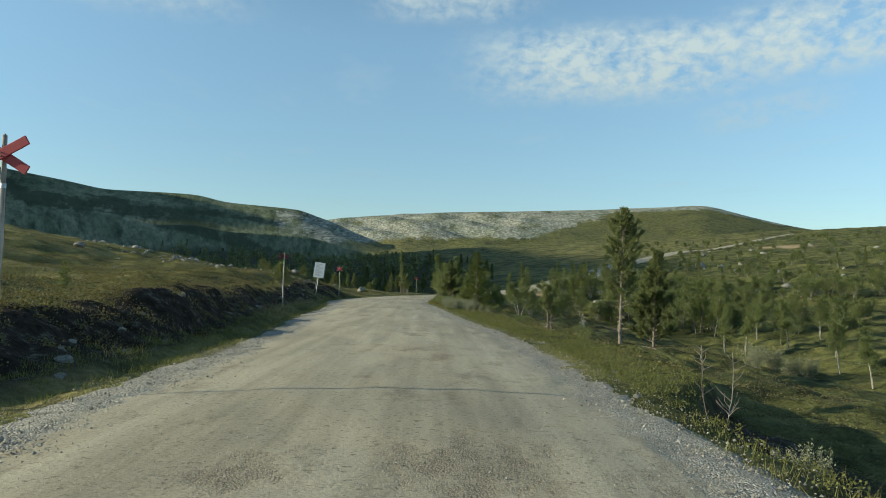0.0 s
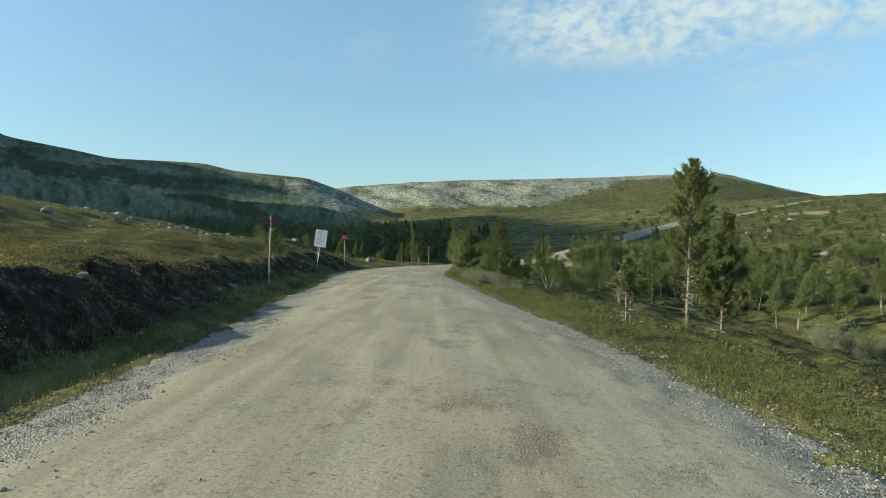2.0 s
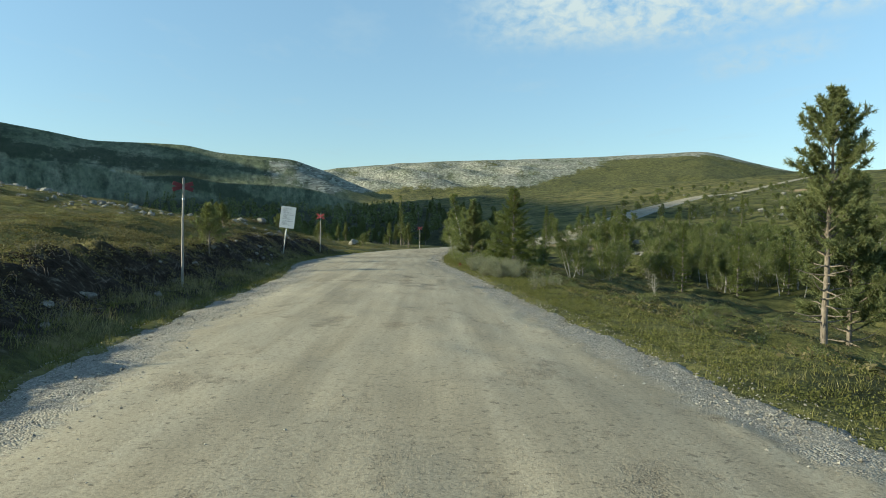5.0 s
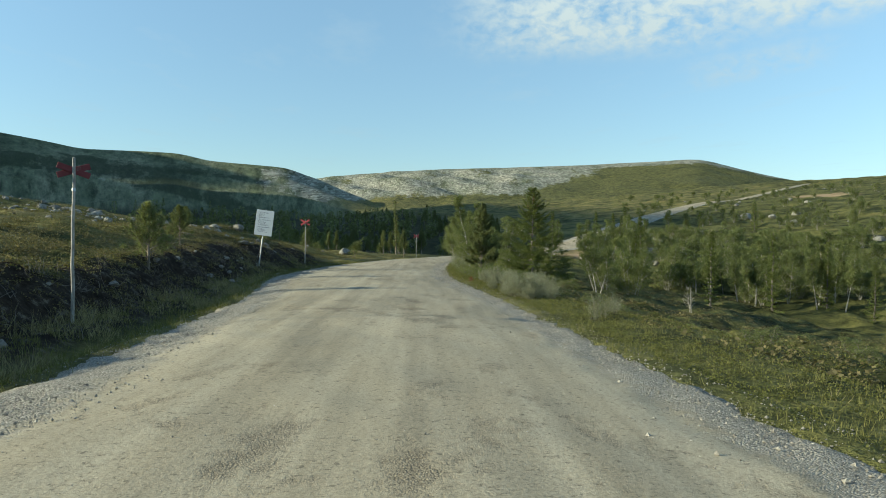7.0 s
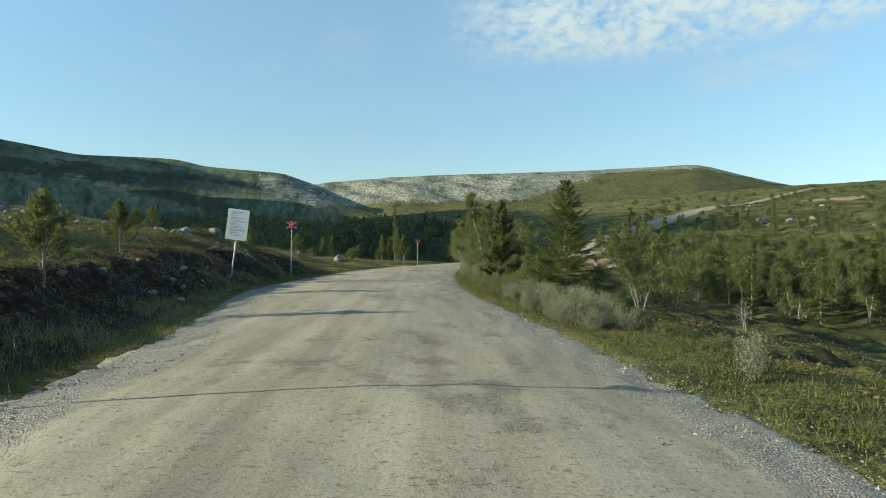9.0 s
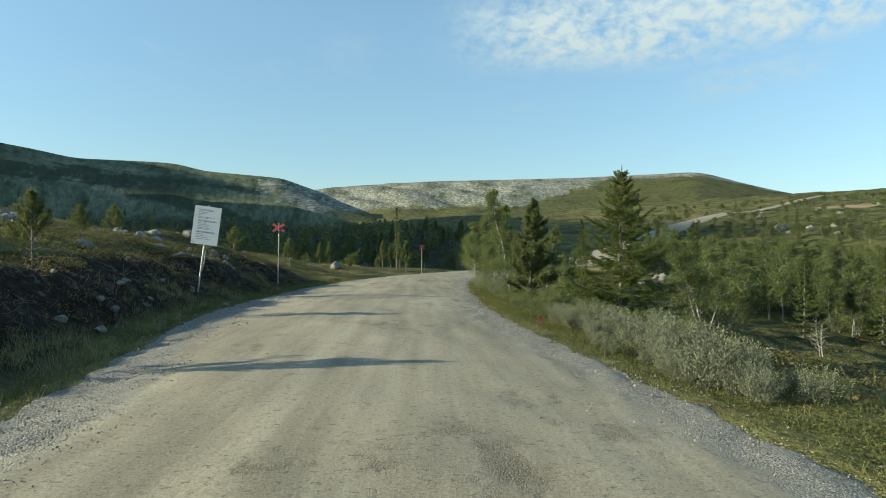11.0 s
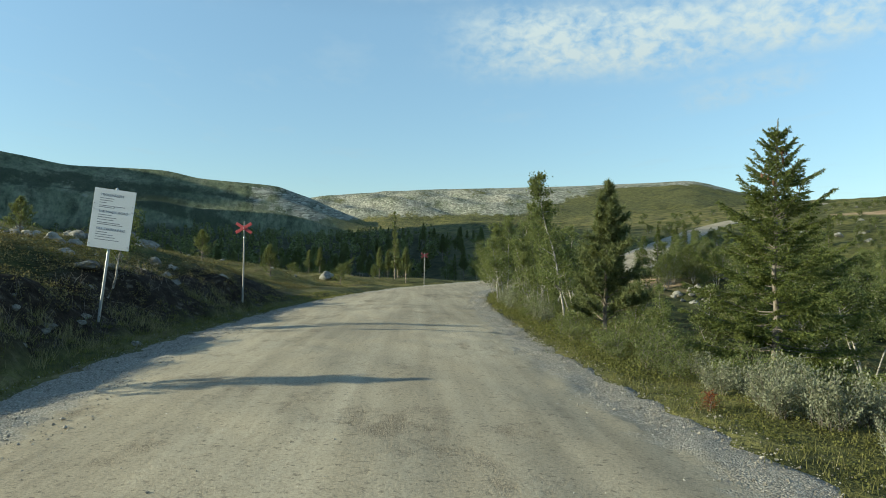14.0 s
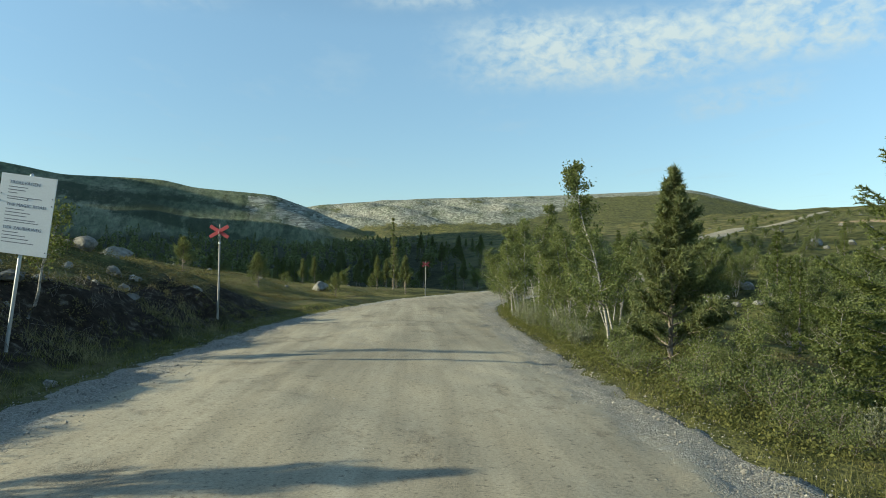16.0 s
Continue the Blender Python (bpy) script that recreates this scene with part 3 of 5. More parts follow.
# ---- ground and road ----
def build_ground():
    rings = [0.4]
    while rings[-1] < 4300:
        rings.append(rings[-1] + max(0.16, 0.0155 * rings[-1]))
    rings = np.array(rings)
    az = np.radians(np.concatenate([np.arange(-180, -46, 2.0), np.arange(-46, 46, 0.34), np.arange(46, 180, 2.0)]))
    gx = HUB[0] + rings[:, None] * np.sin(az)[None, :]
    gy = HUB[1] + rings[:, None] * np.cos(az)[None, :]
    x, y = np.append(gx.ravel(), HUB[0]), np.append(gy.ravel(), HUB[1])
    z = height(x, y)
    na, nr = len(az), len(rings)
    i, j = np.meshgrid(np.arange(nr - 1), np.arange(na), indexing="ij")
    a, b = i * na + j, i * na + (j + 1) % na
    quads = np.stack([a, b, b + na, a + na], -1).reshape(-1, 4)[:, ::-1]
    k = np.arange(na)
    fan = [(int(nr * na), int((q + 1) % na), int(q))[::-1] for q in k]
    me = bpy.data.meshes.new("ground")
    me.from_pydata(np.stack([x, y, z], 1).tolist(), [], quads.tolist() + fan)
    me.polygons.foreach_set("use_smooth", np.ones(len(me.polygons), bool))
    me.materials.append(HEATH)
    # what grows or lies where
    hx, hy = x - HUB[0], y - HUB[1]
    r, deg = np.hypot(hx, hy), np.degrees(np.arctan2(hx, hy))
    e = np.degrees(np.arctan2(z - 1.3, r))
    eb, ea = skyline(RIDGE_B, deg, 0.9), skyline(RIDGE_A, deg, 0.45)
    lower = np.interp(deg, [-9, -3, 0, 4, 8, 12.5, 14, 20, 23, 60], [2.3, 2.5, 2.7, 2.75, 3.0, 4.35, 5.05, 5.45, 4.9, 4])
    rock_b = smooth(-0.5, 0.5, e - lower) * smooth(420, 600, r) * (eb > -1) * smooth(24, 22, deg) * smooth(-15.5, -8.5, deg) * 0.74
    rock_a = np.clip(0.02 + 0.12 * waves(x, y, 110, 21), 0, 0.2) * smooth(260, 420, r) * smooth(-6, -9, deg)
    crest_b = 0.75 * smooth(0.42, 0.12, (eb - e) / np.interp(deg, [14, 20, 22, 26.5], [1.0, 1.3, 0.7, 0.35])) * smooth(13, 15, deg) * smooth(27, 25.5, deg) * smooth(900, 1300, r)
    rock = np.maximum(np.maximum(rock_b, crest_b), rock_a)
    d, rz, half = near_road(x, y)
    lush = smooth(-2, 1, d - half) * smooth(-20, 10, d) * smooth(600, 200, r)
    lush = np.maximum(lush, smooth(-4, 4, deg) * smooth(250, 400, r) * 0.75)
    # dark scrub: a belt that slants down across the shaded fell, and the wood at its foot
    mid_belt = np.interp(deg, [-60, -31, -27.8, -23.6, -19.8, -15.8, -12.9, -10], [7.5, 5.3, 4.75, 4.5, 3.7, 2.4, 1.5, 0.8])
    wide = np.interp(deg, [-31, -24, -18, -13], [0.55, 0.75, 0.85, 0.6])
    belt = smooth(1.25, 0.5, np.abs(e - mid_belt + 0.22 * waves(x, y, 130, 28) + 0.12 * waves(x, y, 45, 29)) / wide) * smooth(260, 340, r) * smooth(-8.5, -11, deg)
    belt = np.maximum(belt, 0.8 * smooth(0.9, 0.3, np.abs(e - ea + 1.15 + 0.2 * waves(x, y, 90, 30)) / 0.4) * smooth(-20.5, -18.5, deg) * smooth(-12.5, -14.5, deg) * smooth(300, 400, r))
    # upper limit of the wood's floor, which is coloured dark for tree shade
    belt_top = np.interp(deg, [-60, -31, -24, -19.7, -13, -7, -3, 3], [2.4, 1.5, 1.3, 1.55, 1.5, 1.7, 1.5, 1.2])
    sand = smooth(3.2, 1.5, np.hypot(x - 15.0, (y - 85.5) * 0.7) + 0.7 * waves(x, y, 3, 22))
    sand = np.maximum(sand, smooth(6.5, 3.5, np.hypot(x - 86, (y - 173) * 0.6) + 1.5 * waves(x, y, 5, 22)))
    past = d - half - lip_of(y)
    # peat colour laid over the ditch floor, where the verge's shadow falls
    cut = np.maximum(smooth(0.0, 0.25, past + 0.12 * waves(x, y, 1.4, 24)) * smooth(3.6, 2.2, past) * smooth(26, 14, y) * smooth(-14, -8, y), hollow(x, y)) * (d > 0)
    spread = np.stack([np.radians(deg) * 900, 0.04 * r, z], 1)
    me.attributes.new("slope_place", "FLOAT_VECTOR", "POINT").data.foreach_set("vector", spread.astype(np.float32).ravel())
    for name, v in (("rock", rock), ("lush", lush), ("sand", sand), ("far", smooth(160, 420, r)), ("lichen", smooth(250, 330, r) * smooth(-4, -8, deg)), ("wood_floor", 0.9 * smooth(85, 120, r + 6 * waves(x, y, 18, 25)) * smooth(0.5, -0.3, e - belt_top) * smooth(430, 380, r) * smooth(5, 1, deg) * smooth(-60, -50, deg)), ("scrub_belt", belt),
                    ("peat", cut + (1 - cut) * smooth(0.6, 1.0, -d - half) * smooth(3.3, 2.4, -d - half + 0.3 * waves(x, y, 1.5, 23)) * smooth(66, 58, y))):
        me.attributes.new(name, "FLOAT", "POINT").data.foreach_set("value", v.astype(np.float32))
    me.update()
    return tagged(new("ground", me), "heath-covered ground rising to stony fells", "ground", kind="structure")


build_ground()


def build_road():
    cross = np.concatenate([np.linspace(-1, -0.6, 14), np.linspace(-0.55, 0.55, 24), np.linspace(0.6, 1, 14)])
    L = spline(ROAD, 0.22)
    t = np.gradient(L[:, :2], axis=0)
    t /= np.linalg.norm(t, axis=1)[:, None]
    side = np.stack([t[:, 1], -t[:, 0]], 1)
    s = np.concatenate([[0], np.cumsum(np.linalg.norm(np.diff(L[:, :2], axis=0), axis=1))])
    u = cross[None, :] * np.ones((len(L), 1))
    ragged = 0.12 * waves(s[:, None] * np.ones_like(u), u * 0 + np.sign(u) * 50, 2.5, 31) * (np.abs(u) > 0.98)
    w = u * (L[:, 3:4] + 0.12) + ragged * np.sign(u)
    x = L[:, 0:1] + w * side[:, 0:1]
    y = L[:, 1:2] + w * side[:, 1:2]
    z = L[:, 2:3] + 0.055 - 0.14 * np.abs(u) ** 2.2 + 0.008 * waves(x, y, 1.3, 32) + 0.012 * waves(x, y, 4, 33)
    z += 0.018 * waves(x, y, 0.5, 34) * (np.abs(u) > 0.72) - 0.10 * (np.abs(u) > 0.99)
    nu, nl = len(cross), len(L)
    i, j = np.meshgrid(np.arange(nl - 1), np.arange(nu - 1), indexing="ij")
    a = i * nu + j
    quads = np.stack([a, a + 1, a + 1 + nu, a + nu], -1).reshape(-1, 4)
    me = mesh_of("road", np.stack([x, y, z], -1).reshape(-1, 3), quads, GRAVEL, True)
    edge = np.where(u < 0, smooth(-0.55, -0.86, u), smooth(0.60, 0.90, u))
    lane = np.exp(-((w - 0.75) / 0.35) ** 2) * 0.5 + 0.45 * np.exp(-((w + 0.85) / 0.3) ** 2)
    track = np.clip(lane * (0.55 + 0.5 * waves(x, y * 0.3, 3, 35)), 0, 1)
    for name, v in (("edge", edge), ("track", track)):
        me.attributes.new(name, "FLOAT", "POINT").data.foreach_set("value", v.ravel().astype(np.float32))
    return tagged(new("road", me), "pale packed gravel road with loose stony shoulders", "road", kind="structure")


build_road()


# ---- plants ----
def unit(v):
    return v / (np.linalg.norm(v, axis=-1, keepdims=True) + 1e-9)


def tubes(name, runs, mat, sides=6):
    """One mesh of tapered round stems; runs of (points, radii)."""
    verts, faces = [], []
    ring = np.arange(sides) * 2 * np.pi / sides
    for pts, rad in runs:
        pts, rad = np.asarray(pts, float), np.asarray(rad, float)
        t = unit(np.gradient(pts, axis=0))
        ref = np.where(np.abs(t[:, 2:3]) > 0.9, [[1.0, 0, 0]], [[0, 0, 1.0]])
        a = unit(np.cross(t, ref))
        b = np.cross(t, a)
        base = len(verts)
        for k in range(len(pts)):
            for c in ring:
                verts.append(pts[k] + rad[k] * (np.cos(c) * a[k] + np.sin(c) * b[k]))
        for k in range(len(pts) - 1):
            for c in range(sides):
                p, q = base + k * sides + c, base + k * sides + (c + 1) % sides
                faces.append((p, q, q + sides, p + sides))
        verts.append(pts[-1] + t[-1] * rad[-1])
        tip = len(verts) - 1
        for c in range(sides):
            faces.append((tip - sides + c, tip - sides + (c + 1) % sides, tip))
    return mesh_of(name, np.array(verts), faces, mat, True)


def blades(base, way, length, width, rs):
    """Thin three-cornered blades from base along way: (n * 3, 3)."""
    side = unit(np.cross(way, unit(rs.normal(size=way.shape))))
    w = side * (np.asarray(width) * 0.5).reshape(-1, 1)
    return np.stack([base - w, base + w, base + way * np.asarray(length).reshape(-1, 1)], 1).reshape(-1, 3)


def leaves(centre, length, width, rs, flat=0.5, way=None):
    """Loose four-cornered leaves: (n * 4, 3). flat: how far their faces turn upwards."""
    n = len(centre)
    normal = unit(rs.normal(size=(n, 3)) * (1 - flat) + np.array([0, 0, 1.0]) * flat)
    a = unit(np.cross(normal, unit(rs.normal(size=(n, 3))))) if way is None else unit(way)
    b = unit(np.cross(normal, a))
    l, w = (np.asarray(length) * 0.5).reshape(-1, 1), (np.asarray(width) * 0.5).reshape(-1, 1)
    return np.stack([centre - a * l, centre - b * w + a * l * 0.1, centre + a * l, centre + b * w + a * l * 0.1], 1).reshape(-1, 3)


def wander(start, way, length, steps, rs, bend=0.15, lift=0.0):
    p, w = [np.array(start, float)], unit(np.array(way, float))
    for _ in range(steps):
        w = unit(w + rs.normal(size=3) * bend + np.array([0, 0, lift]))
        p.append(p[-1] + w * length / steps)
    return np.array(p)


def pine_meshes(h, seed, bare=0.2, spread=0.26, coarse=1.0, dense=1.0, blunt=1.5, close=1.0):
    """A young Scots pine: whorls of rising limbs with tufts of needles."""
    rs = np.random.RandomState(seed)
    lean = rs.normal(size=2) * 0.015 * h
    zt = np.linspace(0, 1, 10)
    stem = np.stack([lean[0] * zt ** 2 + rs.normal(size=10) * 0.008 * h * zt, lean[1] * zt ** 2 + rs.normal(size=10) * 0.008 * h * zt, h * zt], 1)
    r0 = 0.012 * h + 0.008
    wood = [(stem, r0 * (1 - 0.9 * zt) + 0.004)]
    needles = []
    z = h * max(0.06, bare * 0.28)
    while z < h * 0.985:
        u = z / h
        n = rs.randint(4, 7)
        turn = rs.uniform(0, 6.28)
        at = np.array([np.interp(u, zt, stem[:, k]) for k in range(3)])
        live = u > bare
        for k in range(n):
            if rs.rand() < 0.12 or (not live and rs.rand() < 0.25):
                continue
            a = turn + k * 6.28 / n + rs.normal() * 0.25
            reach = h * spread * (0.10 + 0.95 * min(1, (1 - u) * blunt)) * rs.uniform(0.55, 1.15) * (1 if live else 0.75)
            limb = wander(at, (np.cos(a), np.sin(a), 0.25 + 0.55 * u if live else -0.05), reach, 5, rs, 0.12, 0.10 if live else 0.05)
            wood.append((limb, np.linspace(r0 * 0.28 * (1.1 - u) + 0.004, 0.003, 6)))
            if not live:
                continue
            m = int((8 + 36 * reach) * dense)
            pick = rs.uniform(0.30, 1.0, m)
            c = np.stack([np.interp(pick, np.linspace(0, 1, 6), limb[:, q]) for q in range(3)], 1)
            way = unit(unit(limb[-1] - limb[0]) * 0.8 + rs.normal(size=(m, 3)) * 0.55 + np.array([0, 0, 0.45]))
            c = c + way * rs.uniform(0.02, 0.30, (m, 1)) * reach * 0.55
            per = max(6, int(15 / coarse))
            cc, ww = np.repeat(c, per, 0), np.repeat(way, per, 0)
            cc = cc + ww * rs.uniform(-0.07, 0.07, (len(cc), 1)) * coarse
            w2 = unit(ww * 0.75 + rs.normal(size=ww.shape) * 0.55)
            needles.append(blades(cc, w2, rs.uniform(0.07, 0.12, len(cc)) * coarse, 0.017 * coarse * np.ones(len(cc)), rs))
        z += (h * rs.uniform(0.035, 0.06) + 0.03) * close
    top = np.repeat(stem[-1:] - [[0, 0, 0.06]], 40, 0)
    needles.append(blades(top, unit(rs.normal(size=(40, 3)) * 0.5 + [0, 0, 1.0]), 0.07 * np.ones(40), 0.012 * np.ones(40), rs))
    return tubes("trunk", wood, PINE_BARK, 6), quads_mesh("crown", np.vstack(needles), PINE_LEAF, 3)


def spruce_meshes(h, seed, spread=0.30, coarse=1.0):
    """A spruce: whorls of boughs that droop and lift at their tips, each hung with needled twigs, and a thin leader."""
    rs = np.random.RandomState(seed)
    zt = np.linspace(0, 1, 8)
    stem = np.stack([rs.normal(size=8) * 0.004 * h, rs.normal(size=8) * 0.004 * h, h * zt], 1)
    wood = [(stem, (0.012 * h + 0.008) * (1 - 0.95 * zt) + 0.003)]
    needles = []
    z, whorl = 0.03 * h, True
    while z < 0.955 * h:
        u = z / h
        n = (rs.randint(6, 9) if whorl else 3) if coarse < 1.5 else 5
        turn = rs.uniform(0, 6.28)
        for k in range(n):
            a = turn + k * 6.28 / n + rs.normal() * 0.25
            reach = h * spread * ((1 - u) ** 0.85 * rs.uniform(0.55, 1.12) * (1 if whorl else 0.6) * min(1.0, 0.88 + u * 2) + 0.02)
            zz = z + rs.normal() * 0.008 * h
            cx, cy = np.interp(zz / h, zt, stem[:, 0]), np.interp(zz / h, zt, stem[:, 1])
            limb = wander((cx, cy, zz), (np.cos(a), np.sin(a), -0.42 + 1.05 * u), reach, 5, rs, 0.07, 0.10)
            wood.append((limb, np.linspace(0.005 + 0.007 * (1 - u), 0.002, 6)))
            along = unit(limb[-1] - limb[0])
            side = unit(np.cross(along, [0, 0, 1.0]))
            m = int(6 + 27 * reach / coarse)
            for q, p in enumerate(np.linspace(0.22 if u < 0.75 else 0.10, 1.0, m)):
                c = np.array([np.interp(p, np.linspace(0, 1, 6), limb[:, w]) for w in range(3)])
                tw = unit(along * 0.8 + side * (1 if q % 2 else -1) * rs.uniform(0.35, 1.0) + np.array([0, 0, rs.uniform(-0.8, -0.1) * (1 - 0.6 * u)]))
                tl = (0.03 + 0.36 * reach * (1.1 - p)) * rs.uniform(0.6, 1.3)
                cnt = max(9, int(tl * 210 / coarse))
                f = rs.uniform(0, 1, cnt)[:, None]
                w2 = unit(tw * 0.8 + rs.normal(size=(cnt, 3)) * 0.55)
                needles.append(blades(c + tw * tl * f, w2, rs.uniform(0.028, 0.048, cnt) * coarse ** 0.7, 0.014 * coarse * np.ones(cnt), rs))
            cnt = int(reach * 120 / coarse)
            f = rs.uniform(0.15, 1, cnt)
            c = np.stack([np.interp(f, np.linspace(0, 1, 6), limb[:, w]) for w in range(3)], 1)
            needles.append(blades(c, unit(along * 0.6 + rs.normal(size=(cnt, 3)) * 0.6), rs.uniform(0.022, 0.04, cnt) * coarse ** 0.7, 0.012 * coarse * np.ones(cnt), rs))
        z += h * (0.020 + 0.016 * (1 - u)) * rs.uniform(0.8, 1.2) if coarse < 1.5 else h * (0.027 + 0.029 * (1 - u))
        whorl = not whorl
    cnt = 70
    base = stem[-1] - np.array([0, 0, 1.0]) * rs.uniform(0, 0.06 * h, (cnt, 1))
    needles.append(blades(base, unit(rs.normal(size=(cnt, 3)) * 0.6 + [0, 0, 0.8]), rs.uniform(0.02, 0.035, cnt), 0.010 * np.ones(cnt), rs))
    return tubes("trunk", wood, SPRUCE_BARK, 5), quads_mesh("crown", np.vstack(needles), SPRUCE_LEAF, 3)


def birch_meshes(h, seed, stems=2, spread=0.22, leaf=0.045, count=2600, low=0.25, leaf_mat=None, bark=None, slim=1.0):
    """A mountain birch: one to four pale crooked stems and a loose crown."""
    rs = np.random.RandomState(seed)
    wood, spots, ways = [], [], []
    for s in range(stems):
        a = rs.uniform(0, 6.28)
        out = 0.0 if stems == 1 else rs.uniform(0.12, 0.35)
        hs = h * (1 if s == 0 else rs.uniform(0.6, 0.95))
        st = wander((0.04 * stems * np.cos(a), 0.04 * stems * np.sin(a), 0), (np.cos(a) * out, np.sin(a) * out, 1), hs, 8, rs, 0.09, 0.10)
        wood.append((st, np.linspace((0.007 * hs + 0.006) * slim, 0.003, 9)))
        for k in range(int(9 + 8 * hs)):
            u = rs.uniform(low, 0.98)
            c = np.array([np.interp(u, np.linspace(0, 1, 9), st[:, q]) for q in range(3)])
            b = rs.uniform(0, 6.28)
            reach = h * spread * (1.15 - u) * rs.uniform(0.5, 1.25) + 0.08
            limb = wander(c, (np.cos(b), np.sin(b), 0.7), reach, 4, rs, 0.16, 0.03)
            wood.append((limb, np.linspace(0.0035 * hs * (1.1 - u) + 0.003, 0.002, 5)))
            for q in range(6):
                p = rs.uniform(0.35, 1.0)
                spots.append([np.interp(p, np.linspace(0, 1, 5), limb[:, w]) for w in range(3)])
                ways.append(reach)
        spots.append(st[-1]), ways.append(0.3)
        spots.append(st[-2]), ways.append(0.4)
    spots, ways = np.array(spots), np.array(ways)
    k = rs.randint(0, len(spots), count)
    c = spots[k] + rs.normal(size=(count, 3)) * (0.035 + 0.10 * ways[k])[:, None] * [1, 1, 0.85]
    c = c[c[:, 2] > 0.08]
    ln = leaf * rs.uniform(0.7, 1.3, len(c))
    return tubes("trunk", wood, bark or BIRCH_BARK, 5), quads_mesh("crown", leaves(c, ln, ln * 0.75, rs, 0.25), leaf_mat or BIRCH_LEAF)


def willow_meshes(h, seed, count=2200, stems=26, open_to=0.95):
    """A low bush of many stems with narrow grey leaves that stand up."""
    rs = np.random.RandomState(seed)
    wood, c, way = [], [], []
    for s in range(stems):
        a, out = rs.uniform(0, 6.28), rs.uniform(0.1, open_to)
        hs = h * rs.uniform(0.45, 1.25)
        st = wander((rs.normal() * 0.12, rs.normal() * 0.12, 0), (np.cos(a) * out, np.sin(a) * out, 0.9), hs, 6, rs, 0.12, 0.10)
        wood.append((st, np.linspace(0.006, 0.002, 7)))
        n = count // stems
        p = rs.uniform(0.25, 1.0, n)
        pt = np.stack([np.interp(p, np.linspace(0, 1, 7), st[:, q]) for q in range(3)], 1)
        w = unit(unit(st[-1] - st[0]) * 0.9 + rs.normal(size=(n, 3)) * 0.6)
        c.append(pt + w * 0.045 + rs.normal(size=(n, 3)) * 0.05), way.append(w)
    c, way = np.vstack(c), np.vstack(way)
    ln = rs.uniform(0.045, 0.075, len(c))
    return tubes("stem", wood, SPRUCE_BARK, 4), quads_mesh("foliage", leaves(c, ln, ln * 0.42, rs, 0.2, way), WILLOW_LEAF)


KINDS = {}


def plant(kind, x, y, size, label, category, group, turn=0.0, name=None, sink=0.03, top=None):
    """A tree or bush of a kind in KINDS, size times its built height, on the ground."""
    first, second = KINDS[kind]
    if top is not None:      # grown to a given height over the datum
        size = (top - height_at(x, y) + sink) / max(v.co.z for v in second.vertices)
    ob = thing(name or category.replace(" ", "_"), x, y, height_at(x, y) - sink, label, category, group, turn, size)
    part(first.name.split(".")[0], first, ob)
    part(second.name.split(".")[0], second, ob)
    return ob


# built one metre high is not natural for needles, so each kind has its own height
KINDS["old pine"] = pine_meshes(5.9, 11, bare=0.35, spread=0.165, dense=1.25, blunt=4.0, close=0.60)
KINDS["pine a"] = pine_meshes(3.3, 17, bare=0.07, spread=0.27, dense=1.4, blunt=1.4, close=0.78)
KINDS["pine b"] = pine_meshes(1.6, 13, bare=0.14, spread=0.44, dense=0.46, blunt=1.5, coarse=0.9)
KINDS["young pine"] = pine_meshes(1.3, 15, bare=0.38, spread=0.30, dense=0.55, blunt=2.0, coarse=0.85)
KINDS["thin pine"] = pine_meshes(5.6, 14, bare=0.12, spread=0.075, dense=1.0, coarse=1.3)
KINDS["spruce a"] = spruce_meshes(3.9, 21, 0.45)
KINDS["spruce far"] = spruce_meshes(5.0, 22, 0.19, coarse=2.6)
KINDS["pine far"] = pine_meshes(5.0, 23, 0.25, 0.20, coarse=2.4)
KINDS["birch a"] = birch_meshes(3.8, 31, 3, 0.22, 0.044, 15000, low=0.32)
KINDS["slim birch"] = birch_meshes(3.6, 52, 1, 0.15, 0.042, 6500, low=0.22)
KINDS["birch b"] = birch_meshes(3.2, 32, 4, 0.26, 0.044, 15000, low=0.28)
KINDS["birch c"] = birch_meshes(1.5, 33, 2, 0.25, 0.036, 3600, low=0.12)
KINDS["birch d"] = birch_meshes(2.9, 34, 4, 0.34, 0.046, 15000, low=0.10)
KINDS["birch far a"] = birch_meshes(4.2, 35, 3, 0.30, 0.070, 9000, low=0.12)
KINDS["birch far b"] = birch_meshes(3.4, 36, 4, 0.38, 0.070, 9000, low=0.06)
KINDS["birch far c"] = birch_meshes(4.2, 43, 2, 0.26, 0.068, 8000, low=0.34, slim=1.15)
KINDS["bush far"] = birch_meshes(1.6, 37, 4, 0.5, 0.060, 4200, low=0.05)
KINDS["dry sapling"] = birch_meshes(0.72, 47, 2, 0.18, 0.03, 8, low=0.12, slim=0.5, bark=SPRUCE_BARK)
KINDS["bare birch"] = birch_meshes(1.2, 38, 3, 0.35, 0.03, 60, low=0.2)
KINDS["dwarf bush"] = birch_meshes(0.62, 39, 4, 0.55, 0.028, 2000, low=0.05, bark=SPRUCE_BARK)
